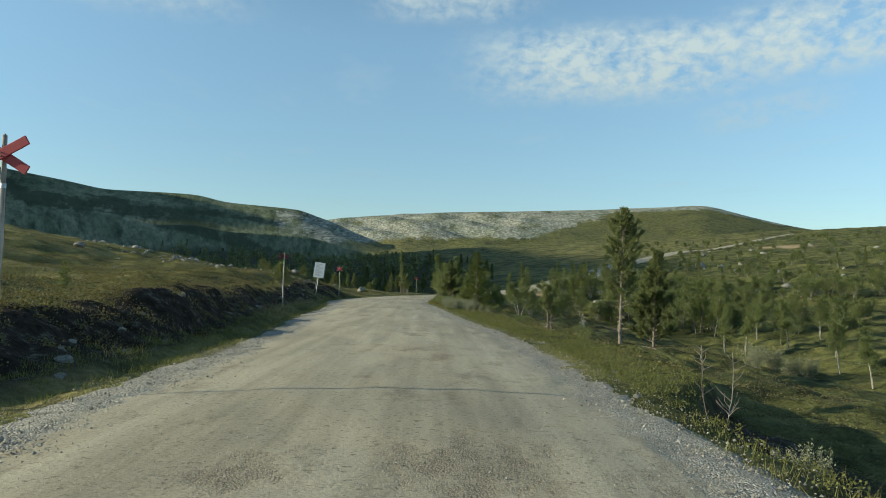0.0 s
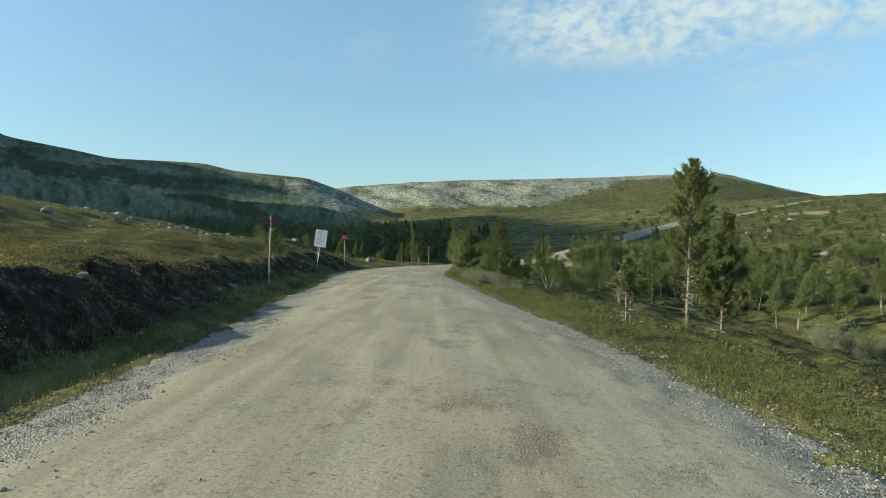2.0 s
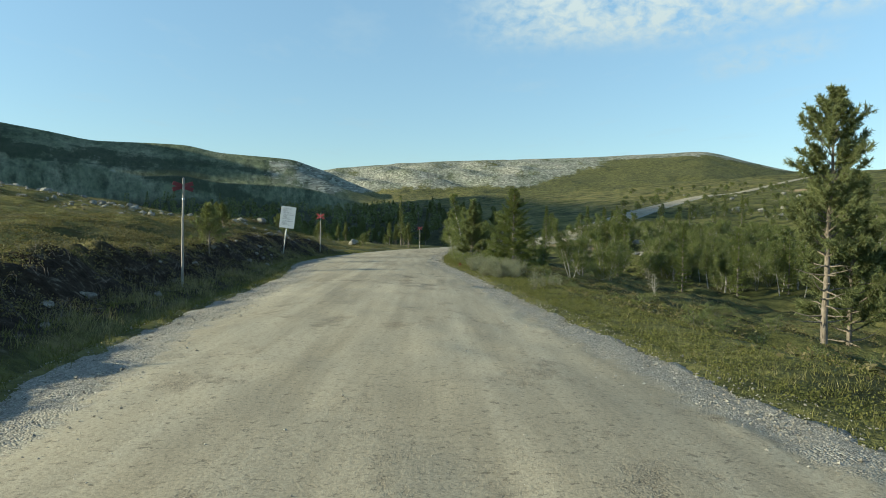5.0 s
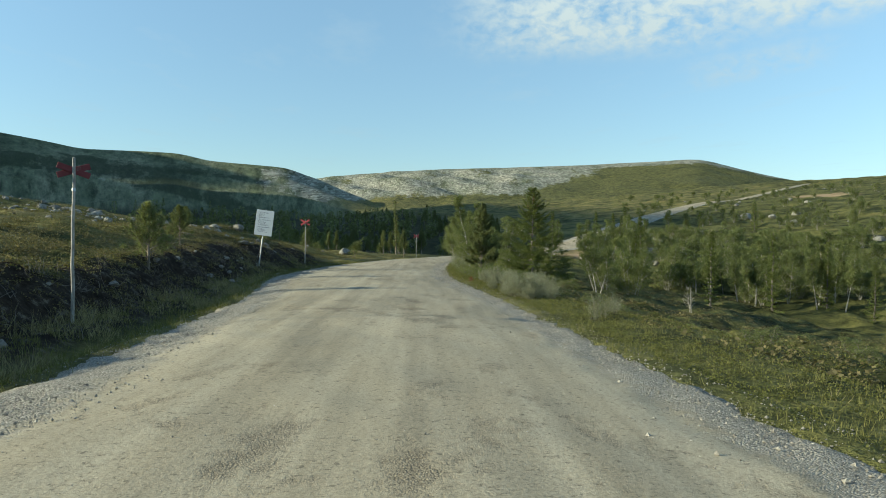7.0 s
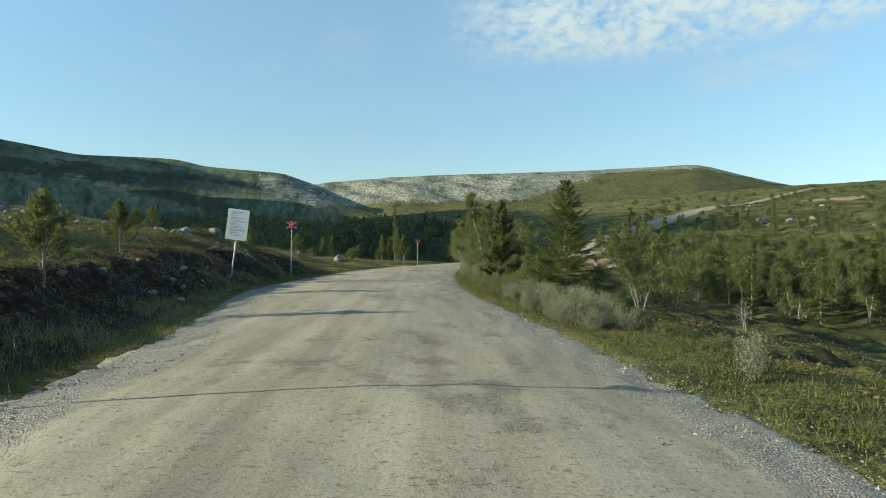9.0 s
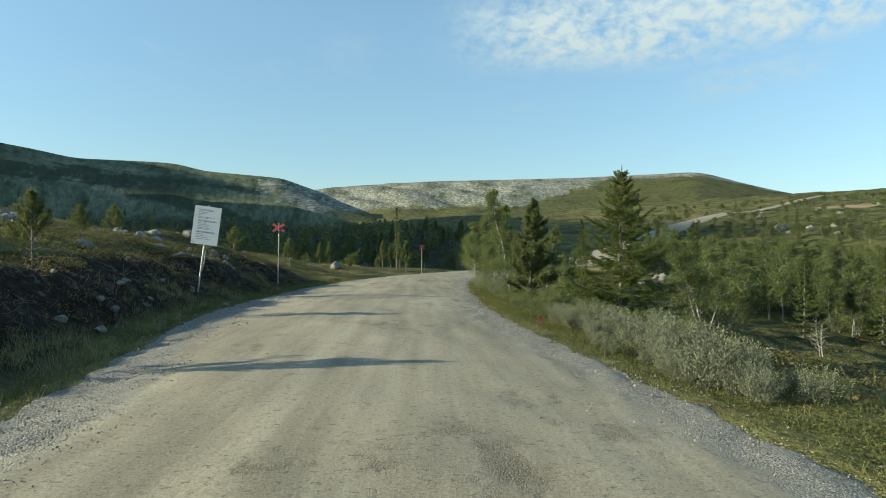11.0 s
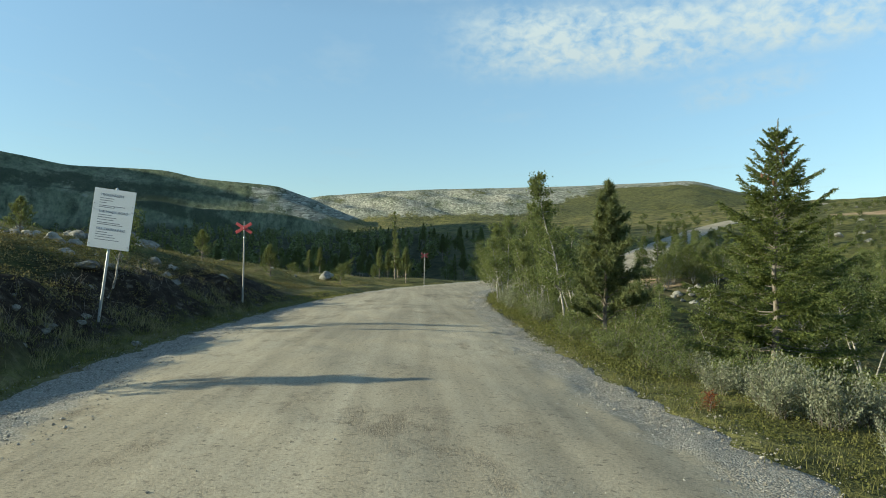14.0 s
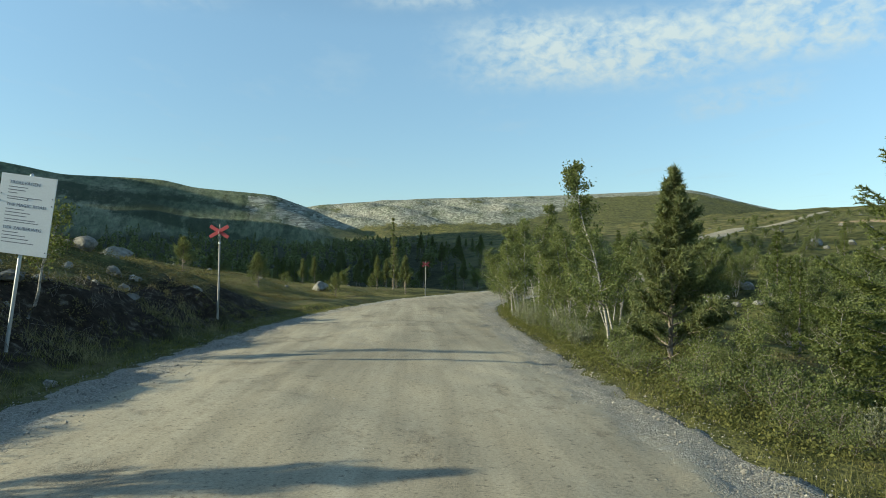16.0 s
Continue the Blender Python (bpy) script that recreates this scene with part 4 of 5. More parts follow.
def leaning_birch(h, seed, lean, count):
    rs = np.random.RandomState(seed)
    u = np.linspace(0, 1, 9)
    stem = np.stack([lean * u ** 0.8 + 0.03 * np.sin(9 * u), 0.03 * np.cos(7 * u) - 0.03, h * u], 1)
    wood, spots = [(stem, np.linspace(0.030, 0.004, 9))], []
    for k in range(26):
        p = rs.uniform(0.42, 1.0)
        c = np.array([np.interp(p, u, stem[:, q]) for q in range(3)])
        a = rs.uniform(0, 6.28)
        limb = wander(c, (np.cos(a), np.sin(a), 0.8), 0.38 * (1.25 - p) + 0.08, 4, rs, 0.16, 0.03)
        wood.append((limb, np.linspace(0.007, 0.002, 5)))
        spots.extend(limb[2:])
    spots = np.array(spots)
    c = spots[rs.randint(0, len(spots), count)] + rs.normal(size=(count, 3)) * 0.07
    ln = 0.046 * rs.uniform(0.7, 1.3, count)
    return tubes("trunk", wood, BIRCH_BARK, 6), quads_mesh("crown", leaves(c, ln, ln * 0.75, rs, 0.25), BIRCH_LEAF)


KINDS["sign birch"] = leaning_birch(1.9, 46, 0.50, 1500)
KINDS["red bush"] = birch_meshes(0.5, 45, 4, 0.6, 0.035, 700, low=0.05, leaf_mat=RED_LEAF, bark=SPRUCE_BARK)
KINDS["willow"] = willow_meshes(0.85, 41)
KINDS["willow b"] = willow_meshes(1.0, 42)
KINDS["thin willow"] = willow_meshes(1.0, 44, 700, 15, 0.6)


def build_trees():
    rs = random.Random(5)
    g = "trees along the road"
    plant("old pine", 8.24, 25.9, 1.0, "tall slender pine with bare lower trunk on the heath", "pine tree", g, top=4.72)
    plant("pine a", 10.6, 29.0, 1.25, "dense dark pine behind a taller one", "pine tree", g, 40, top=3.1)
    spruce = plant("spruce a", 3.12, 42.6, 1.0, "bushy green spruce with cones beside the gravel road", "spruce tree", g, top=3.27)
    rc = np.random.RandomState(8)
    cone = tubes("cone", [([(0, 0, 0), (0, 0, -0.02), (0, 0, -0.06), (0, 0, -0.10)], (0.004, 0.014, 0.016, 0.006))], CONE, 6)
    for k in range(16):
        a, zc = rc.uniform(0, 6.28), rc.uniform(3.0, 3.5)
        rad = 0.06 + (3.75 - zc) * 0.22 * rc.uniform(0.6, 1.1)
        part("cone", cone, spruce, "brown hanging cone").location = (rad * math.cos(a), rad * math.sin(a), zc)
    plant("pine a", 1.47, 46.0, 1.0, "young pine with pale trunk among birches", "pine tree", g, 100, top=2.72)
    for kind, x, y, top, turn in (("birch a", 1.95, 50.6, 2.55, 0), ("slim birch", 1.12, 48.3, 3.16, 40), ("birch b", 0.95, 58.6, 2.75, 70), ("birch b", 2.0, 54.5, 2.3, 200), ("birch a", 2.3, 62.0, 3.4, 140),
                                  ("birch b", 3.6, 57.0, 2.3, 20), ("birch a", 6.3, 45.4, 1.9, 0), ("birch d", 7.7, 49.6, 1.6, 120),
                                  ("birch d", 9.6, 52.0, 1.4, 210), ("birch b", 1.3, 53.0, 1.9, 110),
                                  ("birch d", 1.6, 65.5, 2.6, 50), ("birch d", 4.6, 62.5, 2.6, 90), ("birch d", 18.6, 86.0, 3.4, 60), ("birch d", 20.2, 87.5, 3.0, 150)):
        plant(kind, x, y, 1.0, "leafy mountain birch with several white stems", "birch tree", g, turn, top=top)
    for x, y, size, turn in ((2.41, 42.9, 0.85, 0), (2.6, 47.9, 1.0, 160), (4.9, 46.6, 1.1, 230), (2.2, 44.9, 0.8, 310)):
        plant("birch c", x, y, size, "young birch with thin pale stems", "birch tree", g, turn)
    plant("young pine", 3.5, 15.4, 1.0, "young pine with two pale bare stems on the verge", "pine tree", g, 30)
    plant("young pine", 3.62, 15.55, 0.8, "young pine with dry lower twigs on the verge", "pine tree", g, 200)
    plant("bare birch", 11.5, 48.5, 1.1, "crooked half-bare white birch on the heath", "birch tree", g)
    plant("dry sapling", 2.82, 1.35, 1.0, "dry leafless birch sapling by the ditch", "birch tree", g, 90)
    for x, y, size, turn in ((24.8, 52.2, 0.9, 0), (22.4, 50.0, 0.85, 60), (24.2, 61.0, 1.0, 120), (23.2, 66.0, 1.0, 200), (28.5, 58.4, 0.95, 30), (25.4, 60.2, 1.0, 300), (26.7, 42.0, 1.0, 80),
                             (25.6, 36.7, 0.9, 140), (25.0, 62.6, 1.05, 250), (26.6, 63.4, 1.0, 10), (27.9, 51.5, 0.9, 170), (21.0, 63.0, 0.9, 220), (29.0, 47.0, 0.95, 330), (31.5, 53.5, 1.0, 45), (19.5, 62.0, 0.8, 95)):
        plant("birch far c", x, y, size, "slim birch with bare white trunk at the meadow edge", "birch tree", "birches in the dip", turn)
    # left of the road
    for x, y, size, turn in ((-10.8, 45.0, 0.6, 60), (-13.0, 52.5, 0.7, 200), (-9.6, 70.0, 1.0, 20), (-6.6, 76.0, 0.8, 75), (-12.5, 68.0, 0.95, 300)):
        plant("pine b", x, y, size, "small bushy pine on the heath bank", "pine tree", "small pines on the moor", turn)
    plant("pine b", -7.35, 32.1, 1.0, "wide bushy young pine on the edge of the bank", "pine tree", "small pines on the moor", 0, top=2.05)
    plant("pine b", -8.75, 38.6, 1.0, "narrow young pine on the edge of the bank", "pine tree", "small pines on the moor", 120, top=2.2)
    plant("sign birch", -7.95, 46.0, 1.0, "sunlit leafy birch with a pale leaning stem behind the sign board", "birch tree", g, 0, top=2.05)
    plant("birch c", -8.5, 12.5, 0.45, "bright green birch sapling on the moor", "birch tree", g, 15)
    # the tall pine past the turn
    plant("thin pine", -3.9, 95.0, 1.0, "tall thin pine standing past the bend", "pine tree", g, 200, top=4.85)


build_trees()


# ---- trail markers and the sign ----
def bevelled_box(name, sx, sy, sz, mat, centre=(0, 0, 0), turn=None, edge=0.004):
    bm = bmesh.new()
    bmesh.ops.create_cube(bm, size=1.0)
    bmesh.ops.scale(bm, vec=(sx, sy, sz), verts=bm.verts)
    bmesh.ops.bevel(bm, geom=bm.edges[:], offset=edge, segments=1, affect="EDGES")
    if turn is not None:
        bmesh.ops.transform(bm, matrix=turn, verts=bm.verts)
    bmesh.ops.translate(bm, vec=centre, verts=bm.verts)
    me = bpy.data.meshes.new(name)
    bm.to_mesh(me)
    bm.free()
    me.materials.append(mat)
    return me


def trail_marker(x, y, top, lean=0.0, turn=0.0, front=-1, arm=0.52, slant=31, paint=None, label="grey wooden trail pole with a red cross"):
    z = height_at(x, y) - 0.05
    h = top - z
    ob = thing("trail_marker", x, y, z, label, "trail marker", "winter trail markers", turn)
    ob.matrix_basis = pose(x, y, z, 0, lean, turn)
    rs = np.random.RandomState(int(abs(x) * 100))
    zs = np.linspace(0, 1, 9)
    pts = np.stack([rs.normal(size=9) * 0.004, rs.normal(size=9) * 0.004, zs * h], 1)
    part("pole", tubes("pole", [(pts, 0.026 - 0.005 * zs)], GREY_WOOD, 10), ob)
    for k, a in enumerate((slant, -slant)):
        part("cross_arm", bevelled_box("cross_arm", arm, 0.018, 0.085, paint or RED_PAINT, (0, front * (0.033 + 0.0215 * k), h - 0.17), Matrix.Rotation(radians(a), 4, "Y")), ob, "faded red painted board")
    for k in range(2):
        part("bolt", tubes("bolt", [([(0.0, front * 0.060, h - 0.185 + 0.03 * k), (0.0, front * 0.076, h - 0.185 + 0.03 * k)], (0.008, 0.007))], STEEL, 6), ob)
    band = tubes("band", [([(0, 0, h - 0.46), (0, 0, h - 0.42)], (0.0255, 0.0255))], STEEL, 10)
    part("band", band, ob, "grey metal band round the pole")
    return ob


trail_marker(-3.53, 1.20, 2.67, 0.4)
trail_marker(-5.90, 25.30, 2.33, 0.5, 28, 1, 0.44, 19, SHADED_RED, "grey wooden trail pole with a weathered red cross darkened for shade")
trail_marker(-7.06, 53.03, 2.00, 0.3, -4)
trail_marker(-1.57, 81.2, 1.24, 0.0, 10)


def lettering(name, text, size, mat, m):
    cu = bpy.data.curves.new(name, "FONT")
    cu.body, cu.size, cu.align_x, cu.align_y, cu.extrude = text, size, "LEFT", "CENTER", 0.0006
    ob = bpy.data.objects.new(name, cu)
    scene.collection.objects.link(ob)
    bpy.context.view_layer.update()
    me = bpy.data.meshes.new_from_object(ob.evaluated_get(bpy.context.evaluated_depsgraph_get()))
    bpy.data.objects.remove(ob)
    bpy.data.curves.remove(cu)
    me.transform(m)
    me.materials.clear()
    me.materials.append(mat)
    return me


def build_sign():
    x, y = -7.62, 44.80
    z = height_at(x, y) - 0.08
    ob = thing("information_sign", x, y, z, "leaning white board with dark text on a steel post", "sign")
    ob.matrix_basis = pose(x, y, z, 0, 6.9, 1.0)
    up = 1.70 - z
    part("post", tubes("post", [([(0, 0, 0), (0, 0, up * 0.5), (0, 0, up + 0.53)], (0.024, 0.024, 0.024))], STEEL, 12), ob, "thin galvanised steel post")
    face, w, h = -0.052, 0.70, 1.02
    board = part("board", bevelled_box("board", w, 0.012, h, BOARD_WHITE, (0, face + 0.006, up), None, 0.003), ob)
    for dx, dz in ((-0.46, 0.24), (-0.46, 0.15), (0.46, 0.24), (0.46, 0.15), (-0.46, -0.44), (0.46, -0.44), (0.02, 0.20), (0.0, 0.11)):
        part("screw", tubes("screw", [([(dx * w, face, up + dz * h), (dx * w, face - 0.005, up + dz * h)], (0.009, 0.007))], INK, 6), board)
    for zc in (0.30, -0.30):
        part("clamp", bevelled_box("clamp", 0.16, 0.035, 0.03, STEEL, (0, -0.026, up + zc)), ob)
    stand = Matrix.Rotation(radians(90), 4, "X")
    for text, f, size in (("TROLLVÄGEN", 0.105, 0.062), ("THE MAGIC ROAD", 0.385, 0.060), ("DER ZAUBERWEG", 0.675, 0.060)):
        m = Matrix.Translation((-0.345 * w, face - 0.0012, up + (0.5 - f) * h)) @ stand
        part("lettering", lettering("lettering", text, size, INK, m), board, "dark capital letters")
    for f, wide in ((0.160, 0.34), (0.198, 0.31), (0.236, 0.17), (0.285, 0.62), (0.312, 0.37), (0.440, 0.33), (0.480, 0.45), (0.520, 0.39), (0.568, 0.55), (0.597, 0.62),
                    (0.730, 0.28), (0.770, 0.42), (0.810, 0.48), (0.855, 0.58)):
        part("text_line", bevelled_box("text_line", wide * w, 0.001, 0.0105, INK, ((-0.345 + wide / 2) * w, face - 0.0008, up + (0.5 - f) * h), None, 0.0003), board)
    return ob


build_sign()


# ---- stones ----
def rock_mesh(name, seed, mat, detail=3):
    bm = bmesh.new()
    bmesh.ops.create_icosphere(bm, subdivisions=detail, radius=0.5)
    rs = random.Random(seed)
    off = Vector((rs.uniform(0, 50), rs.uniform(0, 50), 0))
    cuts = [(Vector((rs.gauss(0, 1), rs.gauss(0, 1), rs.gauss(0, 0.8))).normalized(), rs.uniform(0.26, 0.42)) for _ in range(9)]
    for v in bm.verts:
        for n, d in cuts:
            over = v.co.dot(n) - d
            if over > 0:
                v.co -= n * over * 0.9
        v.co *= 1 + 0.16 * noise.noise(v.co * 3 + off) + 0.05 * noise.noise(v.co * 9 + off)
        v.co.z *= 0.68
    me = bpy.data.meshes.new(name)
    bm.to_mesh(me)
    bm.free()
    me.materials.append(mat)
    return me


ROCKS = [rock_mesh("boulder", 60 + k, BOULDER) for k in range(5)]


def boulder(x, y, size, turn=0.0, label="grey lichen-covered boulder on the heath", k=0, lift=0.14):
    ob = new("boulder", ROCKS[k % 5])
    ob.matrix_basis = pose(x, y, height_at(x, y) + size * lift, 0, 0, turn) @ Matrix.Scale(size, 4)
    return tagged(ob, label, "boulder", "boulders on the heath")


def build_stones():
    rs = random.Random(9)
    for k, (x, y, s) in enumerate(((-10.86, 54.4, 0.7), (-13.6, 63.4, 1.3), (-7.6, 77.5, 1.05), (47.7, 124.8, 1.9), (-15.5, 66.0, 0.6), (-11.2, 56.5, 0.5), (-9.9, 48.5, 0.4), (-14.6, 29.6, 0.35),
                                   (-10.5, 27.2, 0.22), (-10.8, 41.6, 0.3), (-22.3, 42.2, 0.8), (-7.5, 33.0, 0.22), (-6.6, 28.4, 0.2), (3.1, -0.75, 0.42), (5.3, 3.2, 0.35), (5.1, 9.4, 0.25), (2.36, 2.3, 0.09), (2.75, 4.8, 0.10), (2.5, 9.6, 0.12))):
        boulder(x, y, s, rs.uniform(0, 360), k=k)
    for k in range(36):         # pale stones along the near brow of the moor
        y = rs.uniform(40, 70)
        boulder(np.interp(y, [40, 54, 70], [-17, -12.5, -17]) + rs.gauss(0, 1.6), y + rs.gauss(0, 1), rs.uniform(0.12, 0.4), rs.uniform(0, 360), "pale weathered stone on the brow of the moor", k)
    for k in range(34):
        boulder(rs.uniform(-26, -9), rs.uniform(30, 92), rs.uniform(0.12, 0.4), rs.uniform(0, 360), "half-sunk grey stone in the heather", k)
    for k in range(40):
        a, r = radians(rs.uniform(15, 36)), rs.uniform(75, 230)
        x, y = r * math.sin(a), 12 + r * math.cos(a)
        if abs(near_road(np.array([x]), np.array([y]))[0][0]) > 5:
            boulder(x, y, rs.uniform(0.4, 1.5), rs.uniform(0, 360), "pale stone on the green hillside", k)
    for k in range(10):
        y = rs.uniform(3, 50)
        edge = float(np.interp(y, [0, 10, 20, 30, 40, 50], [-2.9, -2.85, -4.0, -4.7, -5.4, -5.6]))
        boulder(edge - rs.uniform(1.3, 3.0), y, rs.uniform(0.10, 0.26), rs.uniform(0, 360), "grey stone lying in the road bank", k)
    for k in range(12):
        y = rs.uniform(34, 47)
        boulder(-6.1 - rs.uniform(0.4, 1.6), y, rs.uniform(0.08, 0.22), rs.uniform(0, 360), "grey stone bared in the foot of the bank", k)
    for x, y, size in ((-4.1, 3.6, 0.22), (-4.5, 4.3, 0.17), (-4.3, 5.9, 0.2), (-4.6, 6.4, 0.14), (-3.8, 2.9, 0.15), (-4.8, 5.2, 0.2), (-4.2, 7.2, 0.13)):
        boulder(x, y, size, rs.uniform(0, 360), "grey stone at the foot of the bank", 1, 0.05)
    for k in range(18):         # stones that stick out of the torn peat
        y = rs.uniform(12, 47)
        edge = float(np.interp(y, [0, 10, 20, 30, 40, 50], [-2.9, -2.85, -4.0, -4.75, -5.9, -6.1]))
        boulder(edge - rs.uniform(1.4, 2.6), y, rs.uniform(0.08, 0.24), rs.uniform(0, 360), "grey stone bared in the torn peat bank", k, 0.0)
    for k in range(24):         # a heap of grey stones in the clearing below the climbing road
        boulder(rs.gauss(17.0, 2.2), rs.gauss(81.0, 1.6), rs.uniform(0.25, 0.8), rs.uniform(0, 360), "grey stone in a heap below the road", k)
    for k in range(26):
        boulder(rs.uniform(-24, -7), rs.uniform(70, 110), rs.uniform(0.15, 0.6), rs.uniform(0, 360), "pale stone beside the bend of the road", k)


build_stones()


def build_crest_stones():
    """Frost-split stones strewn along the crest of the moor."""
    rs = np.random.RandomState(64)
    n = 480
    u = np.clip(np.repeat(rs.uniform(0, 1, 48), 10) + rs.normal(size=n) * 0.03, 0, 1)
    x = np.interp(u, [0, 0.2, 0.42, 0.65, 1], [-11.0, -16, -22, -28, -40]) + rs.normal(size=n) * 1.5
    y = np.interp(u, [0, 0.2, 0.42, 0.65, 1], [51.5, 52, 54.5, 60, 64]) + rs.normal(size=n) * np.interp(u, [0, 1], [2.5, 5.0])
    size = rs.uniform(0.1, 0.72, n) ** 2.5 + 0.06
    z = height(x, y)
    base = rock_mesh("crest_stones", 71, BOULDER, 2)
    v0 = np.array([v.co for v in base.vertices])
    f0 = np.array([list(q.vertices) for q in base.polygons])
    bpy.data.meshes.remove(base)
    a = rs.uniform(0, 6.28, n)
    v = v0[None] * (1 + 0.12 * rs.normal(size=(n, len(v0), 1))) * size[:, None, None] * rs.uniform(0.6, 1.5, (n, 1, 3)) * [1.15, 1.0, 0.75]
    c, sn = np.cos(a)[:, None], np.sin(a)[:, None]
    v = np.stack([v[..., 0] * c - v[..., 1] * sn + x[:, None], v[..., 0] * sn + v[..., 1] * c + y[:, None], v[..., 2] + (z + size * 0.12)[:, None]], -1)
    me = mesh_of("crest_stones", v.reshape(-1, 3), (f0[None] + len(v0) * np.arange(n)[:, None, None]).reshape(-1, 3), BOULDER)
    tagged(new("crest_stones", me), "pale frost-split stones along the crest of the moor", "stones", kind="stuff")


build_crest_stones()


def build_gravel():
    """Loose stones on the shoulders of the road."""
    rs = np.random.RandomState(17)
    n = 62000
    L = LINE[(LINE[:, 1] > -7) & (LINE[:, 1] < 66)]
    k = (rs.uniform(0, 1, n) ** 1.15 * (len(L) - 1)).astype(int)
    side_of = np.where(rs.rand(n) < 0.56, -1, 1)
    u = side_of * np.where(rs.rand(n) < 0.90, np.where(side_of < 0, np.clip(rs.normal(0.83, 0.11, n), 0.5, 1.08), np.clip(rs.normal(0.90, 0.08, n), 0.6, 1.08)), rs.uniform(0, 1, n))
    t = np.gradient(L[:, :2], axis=0)
    t /= np.linalg.norm(t, axis=1)[:, None]
    side = np.stack([t[:, 1], -t[:, 0]], 1)
    w = u * (L[k, 3] + 0.12)
    x, y = L[k, 0] + w * side[k, 0] + rs.normal(size=n) * 0.1, L[k, 1] + w * side[k, 1] + rs.uniform(-0.25, 0.25, n)
    z = L[k, 2] + 0.057 - 0.14 * np.abs(u) ** 2.2
    z = np.where(np.abs(u) > 1.0, height(x, y) + 0.01, z)
    size = np.clip(rs.lognormal(-5.0, 0.42, n), 0.004, 0.024)
    size = np.where(np.abs(u) < 0.6, size * 0.55, size)
    octa = np.array([(1, 0, 0), (0, 1, 0), (-1, 0, 0), (0, -1, 0), (0, 0, 0.7), (0, 0, -0.7)])
    tri = np.array([(0, 1, 4), (1, 2, 4), (2, 3, 4), (3, 0, 4), (1, 0, 5), (2, 1, 5), (3, 2, 5), (0, 3, 5)])
    v = octa[None] * (1 + rs.normal(size=(n, 6, 3)) * 0.22) * size[:, None, None]
    a = rs.uniform(0, 6.28, n)
    c, s = np.cos(a)[:, None], np.sin(a)[:, None]
    v = np.stack([v[..., 0] * c - v[..., 1] * s + x[:, None], v[..., 0] * s + v[..., 1] * c + y[:, None], v[..., 2] + z[:, None] + size[:, None] * 0.25], -1)
    f = (tri[None] + 6 * np.arange(n)[:, None, None]).reshape(-1, 3)
    me = mesh_of("gravel", v.reshape(-1, 3), f, PEBBLE)
    tagged(new("gravel", me), "loose pale grey stones on the road shoulders", "gravel", kind="stuff")


build_gravel()


# ---- low growth ----
def sown(n, side, lo, hi, y0, y1, seed, power=1.0):
    """n places beside the road, lo to hi metres from its edge."""
    rs = np.random.RandomState(seed)
    L = LINE[(LINE[:, 1] > y0) & (LINE[:, 1] < y1)]
    k = (rs.uniform(0, 1, n) * (len(L) - 1)).astype(int)
    t = np.gradient(L[:, :2], axis=0)
    t /= np.linalg.norm(t, axis=1)[:, None]
    off = side * (L[k, 3] + lo + (hi - lo) * rs.uniform(0, 1, n) ** power)
    x = L[k, 0] + off * t[k, 1] + rs.normal(size=n) * 0.1
    y = L[k, 1] - off * t[k, 0] + rs.uniform(-0.3, 0.3, n)
    return x, y, height(x, y), rs


def cushion(name, spots, per, radius, tall, leaf, mat, label, flat=0.35, slim=0.7, keep=None):
    """Low clumps of small leaves as one growth."""
    x, y, z, rs = spots
    if keep is not None:
        m = keep(x, y, rs)
        x, y, z = x[m], y[m], z[m]
    n = len(x)
    grow = rs.uniform(0.55, 1.35, n)
    c = np.repeat(np.stack([x, y, z], 1), per, 0)
    g = np.repeat(grow, per)[:, None]
    off = rs.normal(size=(len(c), 3))
    off = unit(off) * rs.uniform(0.3, 1.0, (len(c), 1))
    off[:, 2] = np.abs(off[:, 2])
    c = c + off * np.array([radius, radius, tall]) * g
    ln = leaf * rs.uniform(0.6, 1.4, len(c))
    tagged(new(name, quads_mesh(name, leaves(c, ln, ln * slim, rs, flat), mat)), label, name.replace("_", " "), kind="stuff")


def tufts(name, spots, per, tall, width, mat, label, lean=0.35, keep=None):
    x, y, z, rs = spots
    if keep is not None:
        m = keep(x, y, rs)
        x, y, z = x[m], y[m], z[m]
    c = np.repeat(np.stack([x, y, z], 1), per, 0) + rs.normal(size=(len(x) * per, 3)) * [0.05, 0.05, 0]
    way = unit(rs.normal(size=c.shape) * lean + [0, 0, 1.0])
    ln = tall * rs.uniform(0.45, 1.3, len(c)) * np.repeat(rs.uniform(0.6, 1.3, len(x)), per)
    tagged(new(name, quads_mesh(name, blades(c, way, ln, width * np.ones(len(c)), rs), mat, 3)), label, name.replace("_", " "), kind="stuff")


def patchy(size, seed, level):
    return lambda x, y, rs: waves(x, y, size, seed) + rs.normal(size=len(x)) * 0.25 > level


def off_ditch(size, seed, level):
    """Patchy, and not on the bare cut side of the ditch."""
    def keep(x, y, rs):
        d, _, half = near_road(x, y)
        past = d - half - lip_of(y)
        return (waves(x, y, size, seed) + rs.normal(size=len(x)) * 0.25 > level) & ((past < 0.05) | (past > 2.8) | (y > 24)) & (hollow(x, y) < 0.4)
    return keep


